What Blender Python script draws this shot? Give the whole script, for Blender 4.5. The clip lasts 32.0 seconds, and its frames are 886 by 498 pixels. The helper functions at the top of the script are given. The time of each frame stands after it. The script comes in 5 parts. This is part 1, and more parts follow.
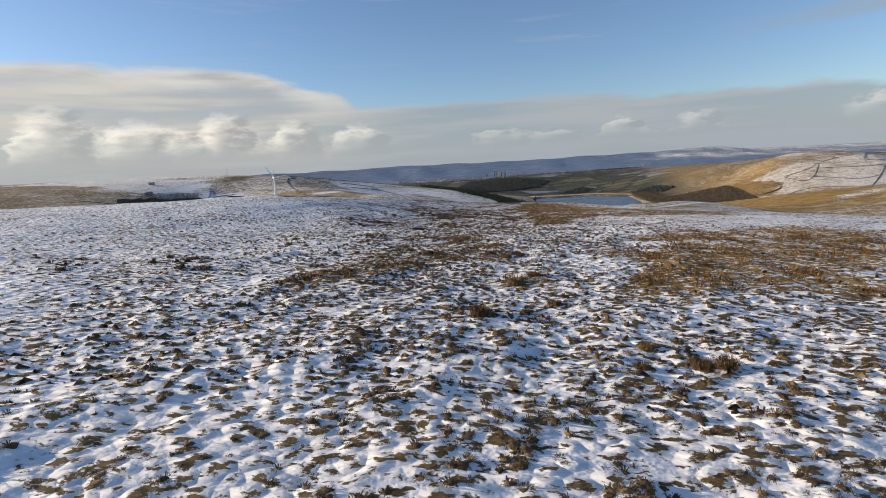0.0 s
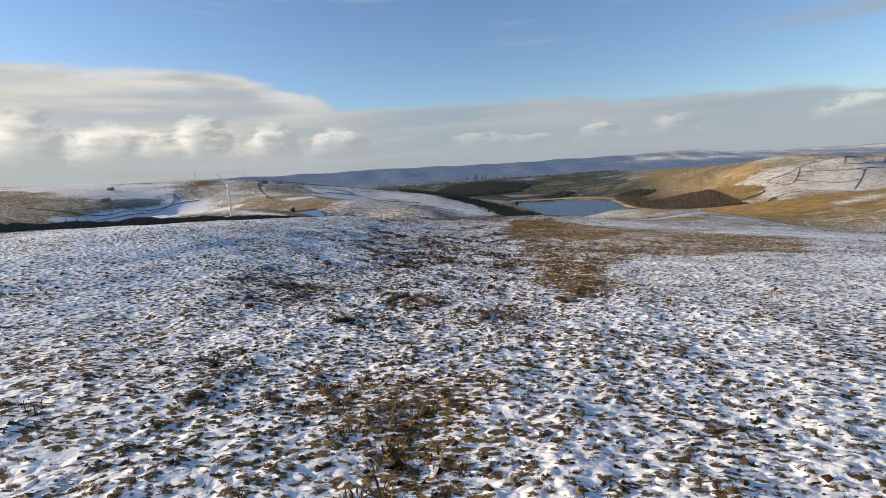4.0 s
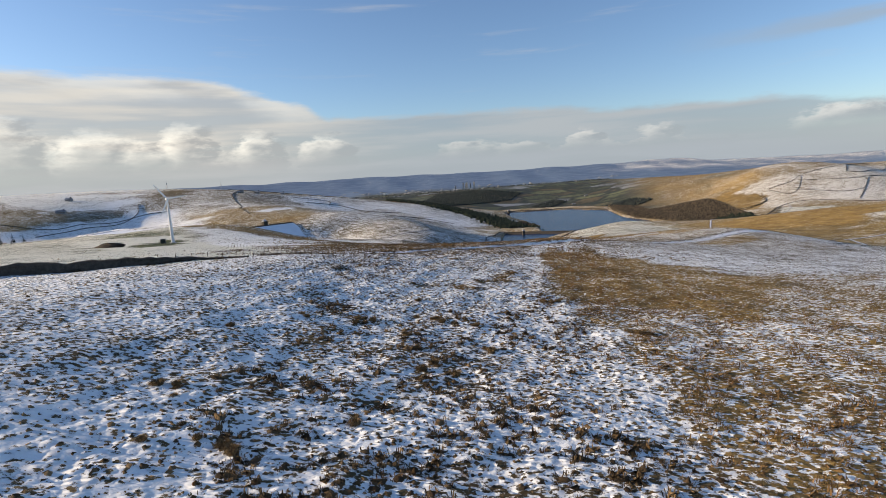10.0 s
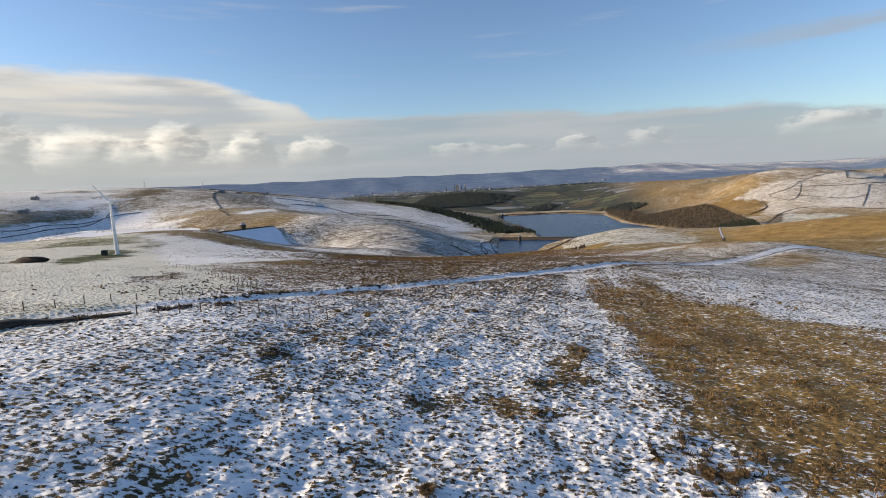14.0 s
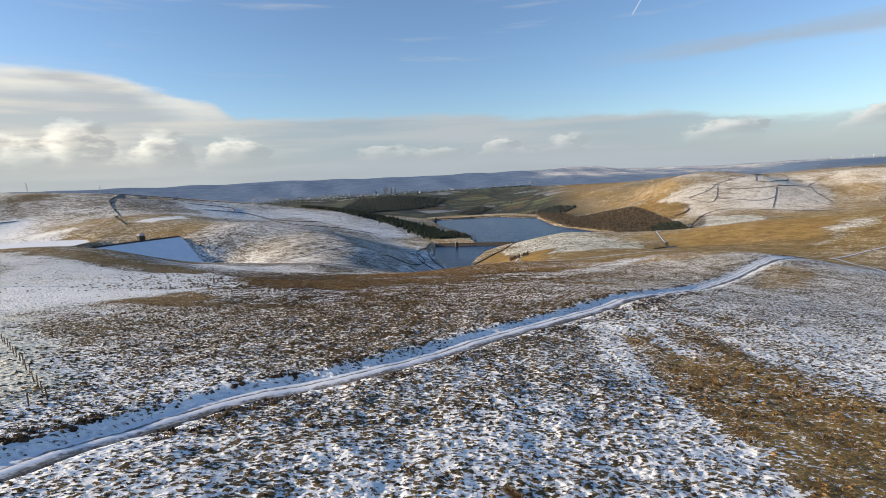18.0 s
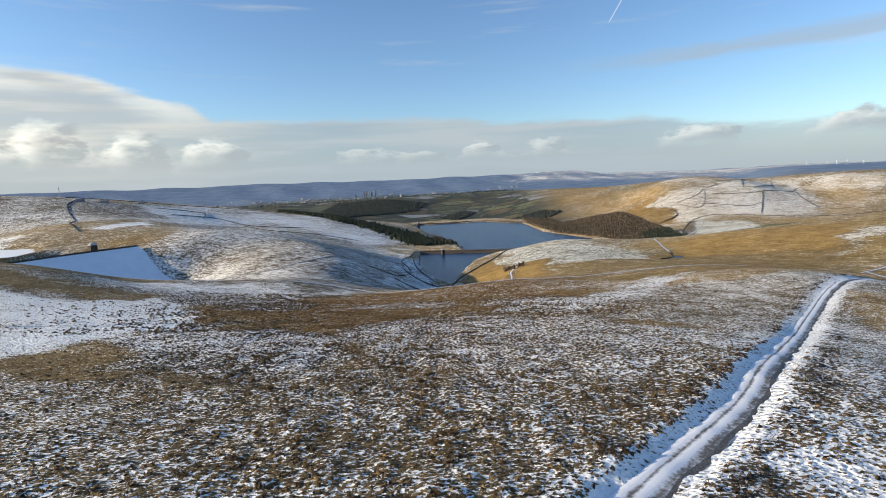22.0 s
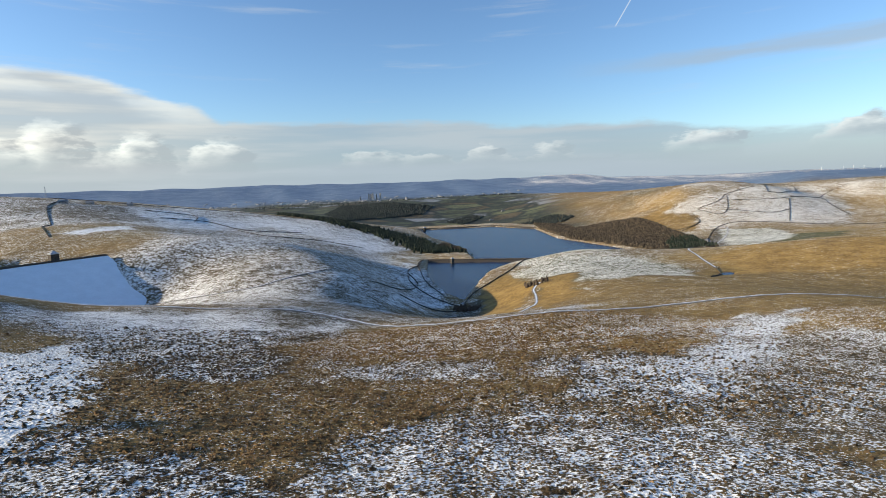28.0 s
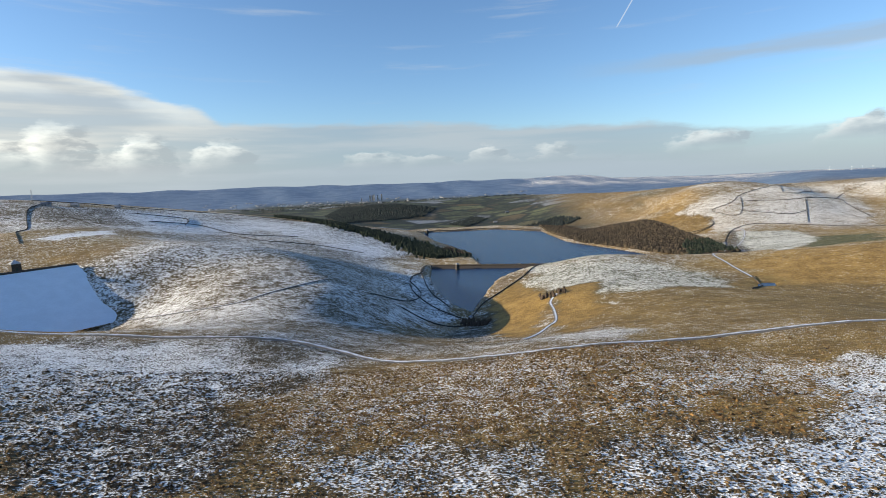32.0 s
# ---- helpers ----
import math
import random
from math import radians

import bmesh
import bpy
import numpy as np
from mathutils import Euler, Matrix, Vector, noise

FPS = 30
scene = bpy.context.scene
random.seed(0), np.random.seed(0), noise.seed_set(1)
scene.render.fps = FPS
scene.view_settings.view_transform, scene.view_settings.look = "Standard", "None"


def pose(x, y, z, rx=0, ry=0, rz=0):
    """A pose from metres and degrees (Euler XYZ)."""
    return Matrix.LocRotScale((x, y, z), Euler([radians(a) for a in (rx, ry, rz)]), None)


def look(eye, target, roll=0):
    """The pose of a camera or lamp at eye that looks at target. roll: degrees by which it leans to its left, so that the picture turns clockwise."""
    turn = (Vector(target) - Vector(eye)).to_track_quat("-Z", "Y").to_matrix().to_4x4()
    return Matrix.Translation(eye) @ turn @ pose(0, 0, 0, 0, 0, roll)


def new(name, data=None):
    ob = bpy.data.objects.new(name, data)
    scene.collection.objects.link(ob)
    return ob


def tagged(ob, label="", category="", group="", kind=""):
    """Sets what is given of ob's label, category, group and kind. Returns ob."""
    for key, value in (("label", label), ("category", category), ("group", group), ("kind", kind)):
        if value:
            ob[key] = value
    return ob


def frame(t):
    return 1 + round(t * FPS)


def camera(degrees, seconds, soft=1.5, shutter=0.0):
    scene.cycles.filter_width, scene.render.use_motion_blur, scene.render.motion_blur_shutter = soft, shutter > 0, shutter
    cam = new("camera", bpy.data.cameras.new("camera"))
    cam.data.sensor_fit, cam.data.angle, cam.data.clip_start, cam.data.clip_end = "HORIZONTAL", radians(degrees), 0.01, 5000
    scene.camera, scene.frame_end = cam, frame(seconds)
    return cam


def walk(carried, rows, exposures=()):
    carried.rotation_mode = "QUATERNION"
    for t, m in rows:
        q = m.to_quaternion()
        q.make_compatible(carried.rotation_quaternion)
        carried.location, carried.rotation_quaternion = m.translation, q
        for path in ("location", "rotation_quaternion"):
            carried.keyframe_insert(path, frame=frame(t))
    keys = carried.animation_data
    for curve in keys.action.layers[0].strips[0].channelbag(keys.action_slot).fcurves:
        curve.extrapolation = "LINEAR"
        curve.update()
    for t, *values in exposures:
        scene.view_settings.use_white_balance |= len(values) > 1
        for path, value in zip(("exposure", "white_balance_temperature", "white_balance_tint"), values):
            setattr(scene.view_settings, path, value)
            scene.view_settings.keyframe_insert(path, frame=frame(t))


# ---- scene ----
cam = camera(82.70, 32.0, 0.72)
# seconds, eye, heading to the left of +y, pitch, roll
ROWS = [
    (0, 0.00, 0.00, 7.00, 6.715, -9.472, -3.651),
    (0.5, -0.21, 5.12, 7.39, 6.292, -9.547, -3.711),
    (1, -0.24, 10.19, 7.77, 6.000, -9.568, -3.766),
    (1.5, -0.22, 15.27, 8.17, 5.599, -9.501, -3.866),
    (2, -0.25, 20.27, 8.58, 5.234, -9.426, -3.951),
    (2.5, -0.38, 25.17, 8.94, 5.000, -9.344, -3.899),
    (3, -0.65, 29.98, 9.11, 4.831, -9.366, -3.792),
    (3.5, -0.93, 34.70, 9.18, 4.668, -9.371, -3.654),
    (4, -1.22, 39.52, 9.24, 4.484, -9.318, -3.629),
    (4.5, -1.55, 44.42, 9.29, 4.289, -9.226, -3.680),
    (5, -1.93, 49.41, 9.31, 4.094, -9.118, -3.760),
    (5.5, -2.36, 54.47, 9.29, 3.907, -9.014, -3.818),
    (6, -2.88, 59.61, 9.24, 3.740, -8.934, -3.794),
    (6.5, -3.47, 64.82, 9.18, 3.611, -8.848, -3.850),
    (7, -4.04, 70.07, 9.17, 3.572, -8.784, -3.825),
    (7.5, -4.65, 75.33, 9.23, 3.394, -8.754, -3.788),
    (8, -5.21, 80.59, 9.35, 3.304, -8.745, -3.757),
    (8.5, -5.88, 85.82, 9.45, 3.263, -8.682, -3.738),
    (9, -6.53, 91.07, 9.47, 3.137, -8.616, -3.630),
    (9.5, -7.13, 96.42, 9.46, 3.063, -8.505, -3.687),
    (10, -7.78, 101.83, 9.48, 3.036, -8.493, -3.661),
    (10.5, -8.41, 107.18, 9.51, 2.903, -8.463, -3.590),
    (11, -9.03, 112.39, 9.57, 2.740, -8.475, -3.544),
    (11.5, -9.57, 117.48, 9.65, 2.573, -8.539, -3.352),
    (12, -10.14, 122.54, 9.77, 2.425, -8.553, -3.175),
    (12.5, -10.72, 127.58, 9.86, 2.290, -8.494, -3.110),
    (13, -11.37, 132.64, 9.92, 2.142, -8.392, -3.116),
    (13.5, -12.07, 137.75, 9.97, 1.979, -8.379, -3.021),
    (14, -12.72, 142.88, 10.01, 1.856, -8.388, -2.957),
    (14.5, -13.32, 148.06, 10.03, 1.743, -8.407, -2.947),
    (15, -13.90, 153.34, 10.04, 0.926, -8.406, -2.880),
    (15.5, -14.49, 158.71, 10.05, -0.324, -8.395, -2.788),
    (16, -15.09, 164.15, 10.06, -1.733, -8.381, -2.704),
    (16.5, -15.70, 169.63, 10.08, -3.029, -8.375, -2.666),
    (17, -16.36, 175.13, 10.11, -3.939, -8.383, -2.713),
    (17.5, -17.01, 180.55, 10.15, -4.968, -8.432, -2.752),
    (18, -17.63, 185.83, 10.17, -6.165, -8.451, -2.831),
    (18.5, -18.14, 190.94, 10.17, -7.818, -8.473, -2.876),
    (19, -18.56, 196.02, 10.17, -8.827, -8.417, -2.830),
    (19.5, -19.00, 201.08, 10.20, -8.871, -8.304, -2.867),
    (20, -19.38, 206.14, 10.26, -8.864, -8.218, -2.866),
    (20.5, -19.74, 211.18, 10.32, -8.796, -8.179, -2.824),
    (21, -19.97, 216.22, 10.35, -8.641, -8.180, -2.691),
    (21.5, -20.13, 221.18, 10.35, -8.554, -8.198, -2.604),
    (22, -20.32, 226.07, 10.37, -8.460, -8.149, -2.581),
    (22.5, -20.50, 230.88, 10.40, -8.420, -8.079, -2.368),
    (23, -20.62, 235.68, 10.44, -8.314, -8.085, -2.251),
    (23.5, -20.56, 240.45, 10.51, -8.171, -8.036, -2.239),
    (24, -20.39, 245.21, 10.57, -8.146, -8.050, -2.187),
    (24.5, -20.23, 249.95, 10.58, -8.109, -8.039, -2.138),
    (25, -19.99, 254.64, 10.56, -8.115, -7.969, -2.207),
    (25.5, -19.69, 259.25, 10.48, -8.158, -7.943, -2.245),
    (26, -19.35, 263.82, 10.40, -8.159, -7.932, -2.223),
    (26.5, -19.00, 268.37, 10.30, -8.130, -7.925, -2.165),
    (27, -18.66, 272.90, 10.19, -8.082, -7.911, -2.104),
    (27.5, -18.36, 277.44, 10.09, -8.027, -7.878, -2.082),
    (28, -18.11, 281.99, 9.98, -7.977, -7.816, -2.146),
    (28.5, -17.84, 286.58, 9.90, -7.922, -7.759, -2.182),
    (29, -17.49, 291.20, 9.83, -7.953, -7.689, -2.212),
    (29.5, -17.09, 295.86, 9.77, -7.928, -7.650, -2.221),
    (30, -16.72, 300.64, 9.73, -7.921, -7.617, -2.261),
    (30.5, -16.43, 305.46, 9.68, -7.910, -7.613, -2.294),
    (31, -16.17, 310.30, 9.63, -7.924, -7.615, -2.343),
    (31.5, -15.97, 315.15, 9.59, -7.867, -7.597, -2.372),
    (32, -15.79, 320.00, 9.55, -7.794, -7.685, -2.260),
]


def aim(x, y, z, heading, pitch, roll):
    h, p = radians(heading), radians(pitch)
    ahead = Vector((-math.sin(h) * math.cos(p), math.cos(h) * math.cos(p), math.sin(p)))
    return look(Vector((x, y, z)), Vector((x, y, z)) + ahead, roll)


walk(cam, [(r[0], aim(*r[1:])) for r in ROWS], [(0, 0.36, 7050, 10), (6, 0.50, 6900, 9), (13, 0.53, 7200, 10), (19, 0.64, 6950, 7), (25, 0.72, 6650, 4), (32, 0.68, 6550, 4)])


# ---- light ----
SUN_FROM = Vector((-0.94, 0.02, 0.255)).normalized()
sun_data = bpy.data.lights.new("sun", "SUN")
sun_data.energy, sun_data.angle, sun_data.color = 4.4, radians(0.6), (1.0, 0.85, 0.66)
sun = new("sun", sun_data)
sun.matrix_world = look(SUN_FROM * 400, (0, 0, 0))

world = bpy.data.worlds.new("winter_sky")
scene.world = world
world.use_nodes = True
wt = world.node_tree


def wnode(kind, **values):
    n = wt.nodes.new(kind)
    for k, v in values.items():
        n.inputs[k.replace("_", " ")].default_value = v
    return n


def wmath(op, a, b=None, clamp=False):
    n = wt.nodes.new("ShaderNodeMath")
    n.operation, n.use_clamp = op, clamp
    for i, v in enumerate((a, b)):
        if v is None:
            continue
        if isinstance(v, (int, float)):
            n.inputs[i].default_value = v
        else:
            wt.links.new(v, n.inputs[i])
    return n.outputs[0]


def wramp(value, lo, hi, soft=True):
    n = wt.nodes.new("ShaderNodeMapRange")
    n.interpolation_type = "SMOOTHSTEP" if soft else "LINEAR"
    for i, v in enumerate((value, lo, hi)):
        if isinstance(v, (int, float)):
            n.inputs[i].default_value = v
        else:
            wt.links.new(v, n.inputs[i])
    return n.outputs[0]


def wmix(fac, a, b):
    n = wt.nodes.new("ShaderNodeMix")
    n.data_type = "RGBA"
    for i, v in ((0, fac), (6, a), (7, b)):
        if isinstance(v, (tuple, float, int)):
            n.inputs[i].default_value = v
        else:
            wt.links.new(v, n.inputs[i])
    return n.outputs[2]


sky = wt.nodes.new("ShaderNodeTexSky")
sky.sky_type, sky.sun_disc = "NISHITA", False
sky.sun_elevation = math.asin(SUN_FROM.z)
sky.sun_rotation = math.atan2(SUN_FROM.x, SUN_FROM.y)
sky.altitude, sky.air_density, sky.dust_density, sky.ozone_density = 400, 1.0, 0.6, 2.0
way = wt.nodes.new("ShaderNodeTexCoord").outputs["Generated"]
split = wt.nodes.new("ShaderNodeSeparateXYZ")
wt.links.new(way, split.inputs[0])
azimuth = wmath("ARCTAN2", split.outputs[0], split.outputs[1])     # to the right of +y
height = wmath("ARCSINE", split.outputs[2])
plane = wt.nodes.new("ShaderNodeCombineXYZ")
wt.links.new(azimuth, plane.inputs[0])
wt.links.new(wmath("MULTIPLY", height, 2.6), plane.inputs[1])


def wnoise(scale, detail, rough, stretch=1.0, seed=0.0, da=0.0, dh=0.0):
    m = wt.nodes.new("ShaderNodeMapping")
    m.inputs["Scale"].default_value = (1, stretch, 1)
    m.inputs["Location"].default_value = (seed + da, seed * 0.7 + dh * 2.6, 0)
    wt.links.new(plane.outputs[0], m.inputs[0])
    n = wnode("ShaderNodeTexNoise", Scale=scale, Detail=detail, Roughness=rough)
    wt.links.new(m.outputs[0], n.inputs["Vector"])
    return n.outputs[0]


# a grey bank of cloud: its upper edge is high on the left and falls to the right
edge = wmath("ADD", 0.122, wmath("MULTIPLY", wramp(azimuth, -0.25, -0.31), 0.026))
edge = wmath("ADD", edge, wmath("MULTIPLY", wramp(azimuth, -0.28, -0.50), 0.046))
edge = wmath("SUBTRACT", edge, wmath("MULTIPLY", wramp(azimuth, 0.0, 0.5), 0.024))
edge = wmath("SUBTRACT", edge, wmath("MULTIPLY", wramp(azimuth, 0.50, 0.75), 0.030))
edge = wmath("ADD", edge, wmath("MULTIPLY", wmath("SUBTRACT", wnoise(9.0, 9, 0.6, 1.6), 0.5), 0.034))
depth = wmath("SUBTRACT", edge, height)
bank = wramp(depth, 0.0, 0.016)
left = wramp(azimuth, -0.02, -0.50)
body = wnoise(3.2, 5, 0.5, 4.0, 8.4)
veil = wmath("MULTIPLY", bank, wmath("SUBTRACT", wmath("ADD", 0.80, wmath("MULTIPLY", wramp(body, 0.3, 0.7), 0.2)), wmath("MULTIPLY", wramp(azimuth, 0.45, 0.8), 0.25)), True)
grey = wmix(left, (0.345, 0.415, 0.500, 1), (0.47, 0.485, 0.505, 1))
pale = wmix(left, (0.44, 0.500, 0.570, 1), (0.66, 0.66, 0.655, 1))
layer = wmix(wramp(body, 0.36, 0.64), grey, pale)
rim = wmath("MULTIPLY", wmath("MULTIPLY", wramp(depth, 0.060, 0.012), wramp(azimuth, -0.20, -0.36)), wramp(wnoise(6.0, 5, 0.5, 2.0, 2.2), 0.32, 0.62))
layer = wmix(wmath("MULTIPLY", rim, 0.75), layer, (0.84, 0.84, 0.82, 1))


# heaped clouds low over the horizon: azimuth, base, half width, height
HEAPS = [(-0.500, 0.040, 0.060, 0.082), (-0.560, 0.040, 0.070, 0.050), (-0.385, 0.040, 0.060, 0.062), (-0.63, 0.040, 0.080, 0.072), (-0.75, 0.045, 0.070, 0.085), (-0.26, 0.038, 0.065, 0.052),
         (-0.52, 0.028, 0.140, 0.026), (0.01, 0.028, 0.075, 0.034), (0.11, 0.028, 0.060, 0.030), (0.235, 0.028, 0.050, 0.040), (0.36, 0.026, 0.046, 0.044), (0.30, 0.024, 0.20, 0.015),
         (0.62, 0.040, 0.075, 0.034), (0.83, 0.035, 0.070, 0.044)]


def heaps(da, dh):
    """How deep a point, shifted by da and dh, lies inside the heaps; their edges billow."""
    a = wmath("ADD", wmath("ADD", azimuth, da), wmath("MULTIPLY", wmath("SUBTRACT", wnoise(17.0, 8, 0.58, 1.0, 3.1, da, dh), 0.5), 0.10))
    h = wmath("ADD", wmath("ADD", height, dh), wmath("MULTIPLY", wmath("SUBTRACT", wnoise(19.0, 8, 0.58, 1.0, 6.3, da, dh), 0.5), 0.056))
    best = None
    for az, base, wide, tall in HEAPS:
        u = wmath("DIVIDE", wmath("SUBTRACT", a, az), wide)
        v = wmath("DIVIDE", wmath("SUBTRACT", h, base), tall)
        v = wmath("MAXIMUM", v, wmath("MULTIPLY", v, -1.1))
        d = wmath("SUBTRACT", 1.0, wmath("ADD", wmath("MULTIPLY", u, u), wmath("MULTIPLY", v, v)))
        best = d if best is None else wmath("MAXIMUM", best, d)
    return best


inside = heaps(0.0, 0.0)
heap = wmath("MULTIPLY", wramp(inside, 0.0, 0.42), wramp(height, 0.008, 0.055))
lit = wramp(wmath("SUBTRACT", heaps(0.016, -0.010), inside), -0.30, 0.62)
lit = wmath("MULTIPLY", lit, wramp(height, 0.015, 0.075))
white = wmix(left, (0.86, 0.87, 0.88, 1), (1.15, 1.12, 1.05, 1))
under = wmix(left, (0.36, 0.41, 0.475, 1), (0.42, 0.435, 0.46, 1))
cloud = wmix(wmath("MULTIPLY", heap, 0.90), layer, wmix(lit, under, white))
thick = wmath("MAXIMUM", veil, wmath("MULTIPLY", heap, 0.9))
# thin high streaks
streak = wmath("MULTIPLY", wramp(wnoise(2.2, 6, 0.6, 4.5, 5.7), 0.56, 0.74), wramp(height, 0.05, 0.2))
blue = wt.nodes.new("ShaderNodeVectorMath")
blue.operation = "MULTIPLY"
wt.links.new(sky.outputs[0], blue.inputs[0])
blue.inputs[1].default_value = (0.128, 0.147, 0.181)
clear = wmix(wmath("MULTIPLY", streak, 0.35), blue.outputs[0], (0.52, 0.56, 0.64, 1))
# a short vapour trail high on the right
u = wmath("DIVIDE", wmath("SUBTRACT", height, 0.255), 0.040)
off = wmath("SUBTRACT", azimuth, wmath("ADD", 0.4685, wmath("MULTIPLY", u, 0.0262)))
trail = wmath("MULTIPLY", wramp(wmath("ABSOLUTE", off), 0.0019, 0.0006), wmath("MULTIPLY", wramp(u, -0.05, 0.1), wramp(u, 1.6, 1.1)))
clear = wmix(wmath("MULTIPLY", trail, 0.4), clear, (0.85, 0.86, 0.90, 1))
wisp = wmath("SUBTRACT", height, wmath("ADD", 0.181, wmath("MULTIPLY", azimuth, 0.012)))
wisp = wmath("ADD", wisp, wmath("MULTIPLY", wmath("SUBTRACT", wnoise(7.0, 6, 0.55, 2.5, 1.4), 0.5), 0.034))
wisp = wmath("MULTIPLY", wramp(wmath("ABSOLUTE", wisp), 0.020, 0.002), wramp(azimuth, 0.34, 0.66))
clear = wmix(wmath("MULTIPLY", wisp, 0.6), clear, (0.37, 0.43, 0.51, 1))
haze = wmix(wmath("MULTIPLY", wramp(height, 0.085, -0.01), 0.75), wmix(thick, clear, cloud), (0.39, 0.455, 0.54, 1))
back = wt.nodes["Background"]
wt.links.new(haze, back.inputs[0])
back.inputs[1].default_value = 0.70
scene.view_settings.exposure = 0.0

# ---- materials ----
def shade(name, rough=0.9, metal=0.0):
    m = bpy.data.materials.new(name)
    m.use_nodes = True
    b = m.node_tree.nodes["Principled BSDF"]
    b.inputs["Roughness"].default_value, b.inputs["Metallic"].default_value = rough, metal
    b.inputs["Specular IOR Level"].default_value = 0.2
    return m, m.node_tree, b


def node(t, kind, links=(), **values):
    n = t.nodes.new(kind)
    for k, v in values.items():
        n.inputs[k.replace("_", " ")].default_value = v
    for a, b in links:
        t.links.new(a, n.inputs[b])
    return n


def place(t, scale=1.0):
    g = t.nodes.new("ShaderNodeNewGeometry")
    n = node(t, "ShaderNodeMapping", [(g.outputs["Position"], 0)])
    n.inputs["Scale"].default_value = (scale,) * 3 if isinstance(scale, (int, float)) else scale
    return n.outputs[0]


def grain(t, where, scale, detail=4, rough=0.55):
    return node(t, "ShaderNodeTexNoise", [(where, "Vector")], Scale=scale, Detail=detail, Roughness=rough).outputs[0]


def calc(t, op, a, b=0.0, clamp=False):
    n = t.nodes.new("ShaderNodeMath")
    n.operation, n.use_clamp = op, clamp
    for i, v in enumerate((a, b)):
        if isinstance(v, (int, float)):
            n.inputs[i].default_value = v
        else:
            t.links.new(v, n.inputs[i])
    return n.outputs[0]


def span(t, v, lo, hi, to_lo=0.0, to_hi=1.0):
    n = t.nodes.new("ShaderNodeMapRange")
    n.interpolation_type = "SMOOTHSTEP"
    for i, q in enumerate((v, lo, hi, to_lo, to_hi)):
        if isinstance(q, (int, float)):
            n.inputs[i].default_value = q
        else:
            t.links.new(q, n.inputs[i])
    return n.outputs[0]


def blend(t, fac, a, b):
    n = t.nodes.new("ShaderNodeMix")
    n.data_type = "RGBA"
    for i, v in ((0, fac), (6, a), (7, b)):
        if isinstance(v, (int, float)):
            n.inputs[i].default_value = v
        elif isinstance(v, tuple):
            n.inputs[i].default_value = (*v, 1) if len(v) == 3 else v
        else:
            t.links.new(v, n.inputs[i])
    return n.outputs[2]


def relief(t, b, height, strength, distance):
    n = node(t, "ShaderNodeBump", [(height, "Height")], Strength=strength, Distance=distance)
    t.links.new(n.outputs[0], b.inputs["Normal"])


def plain(name, colour, rough=0.8, metal=0.0, vary=0.25, scale=3.0):
    """A painted or natural surface with grain and stains at two scales."""
    m, t, b = shade(name, rough, metal)
    p = place(t)
    n = calc(t, "ADD", calc(t, "MULTIPLY", grain(t, p, scale), 0.6), calc(t, "MULTIPLY", grain(t, p, scale * 7), 0.4))
    dark = tuple(c * (1 - vary) for c in colour)
    bright = tuple(min(1, c * (1 + vary)) for c in colour)
    t.links.new(blend(t, span(t, n, 0.3, 0.7), dark, bright), b.inputs["Base Color"])
    relief(t, b, n, 0.3, 0.02)
    return m


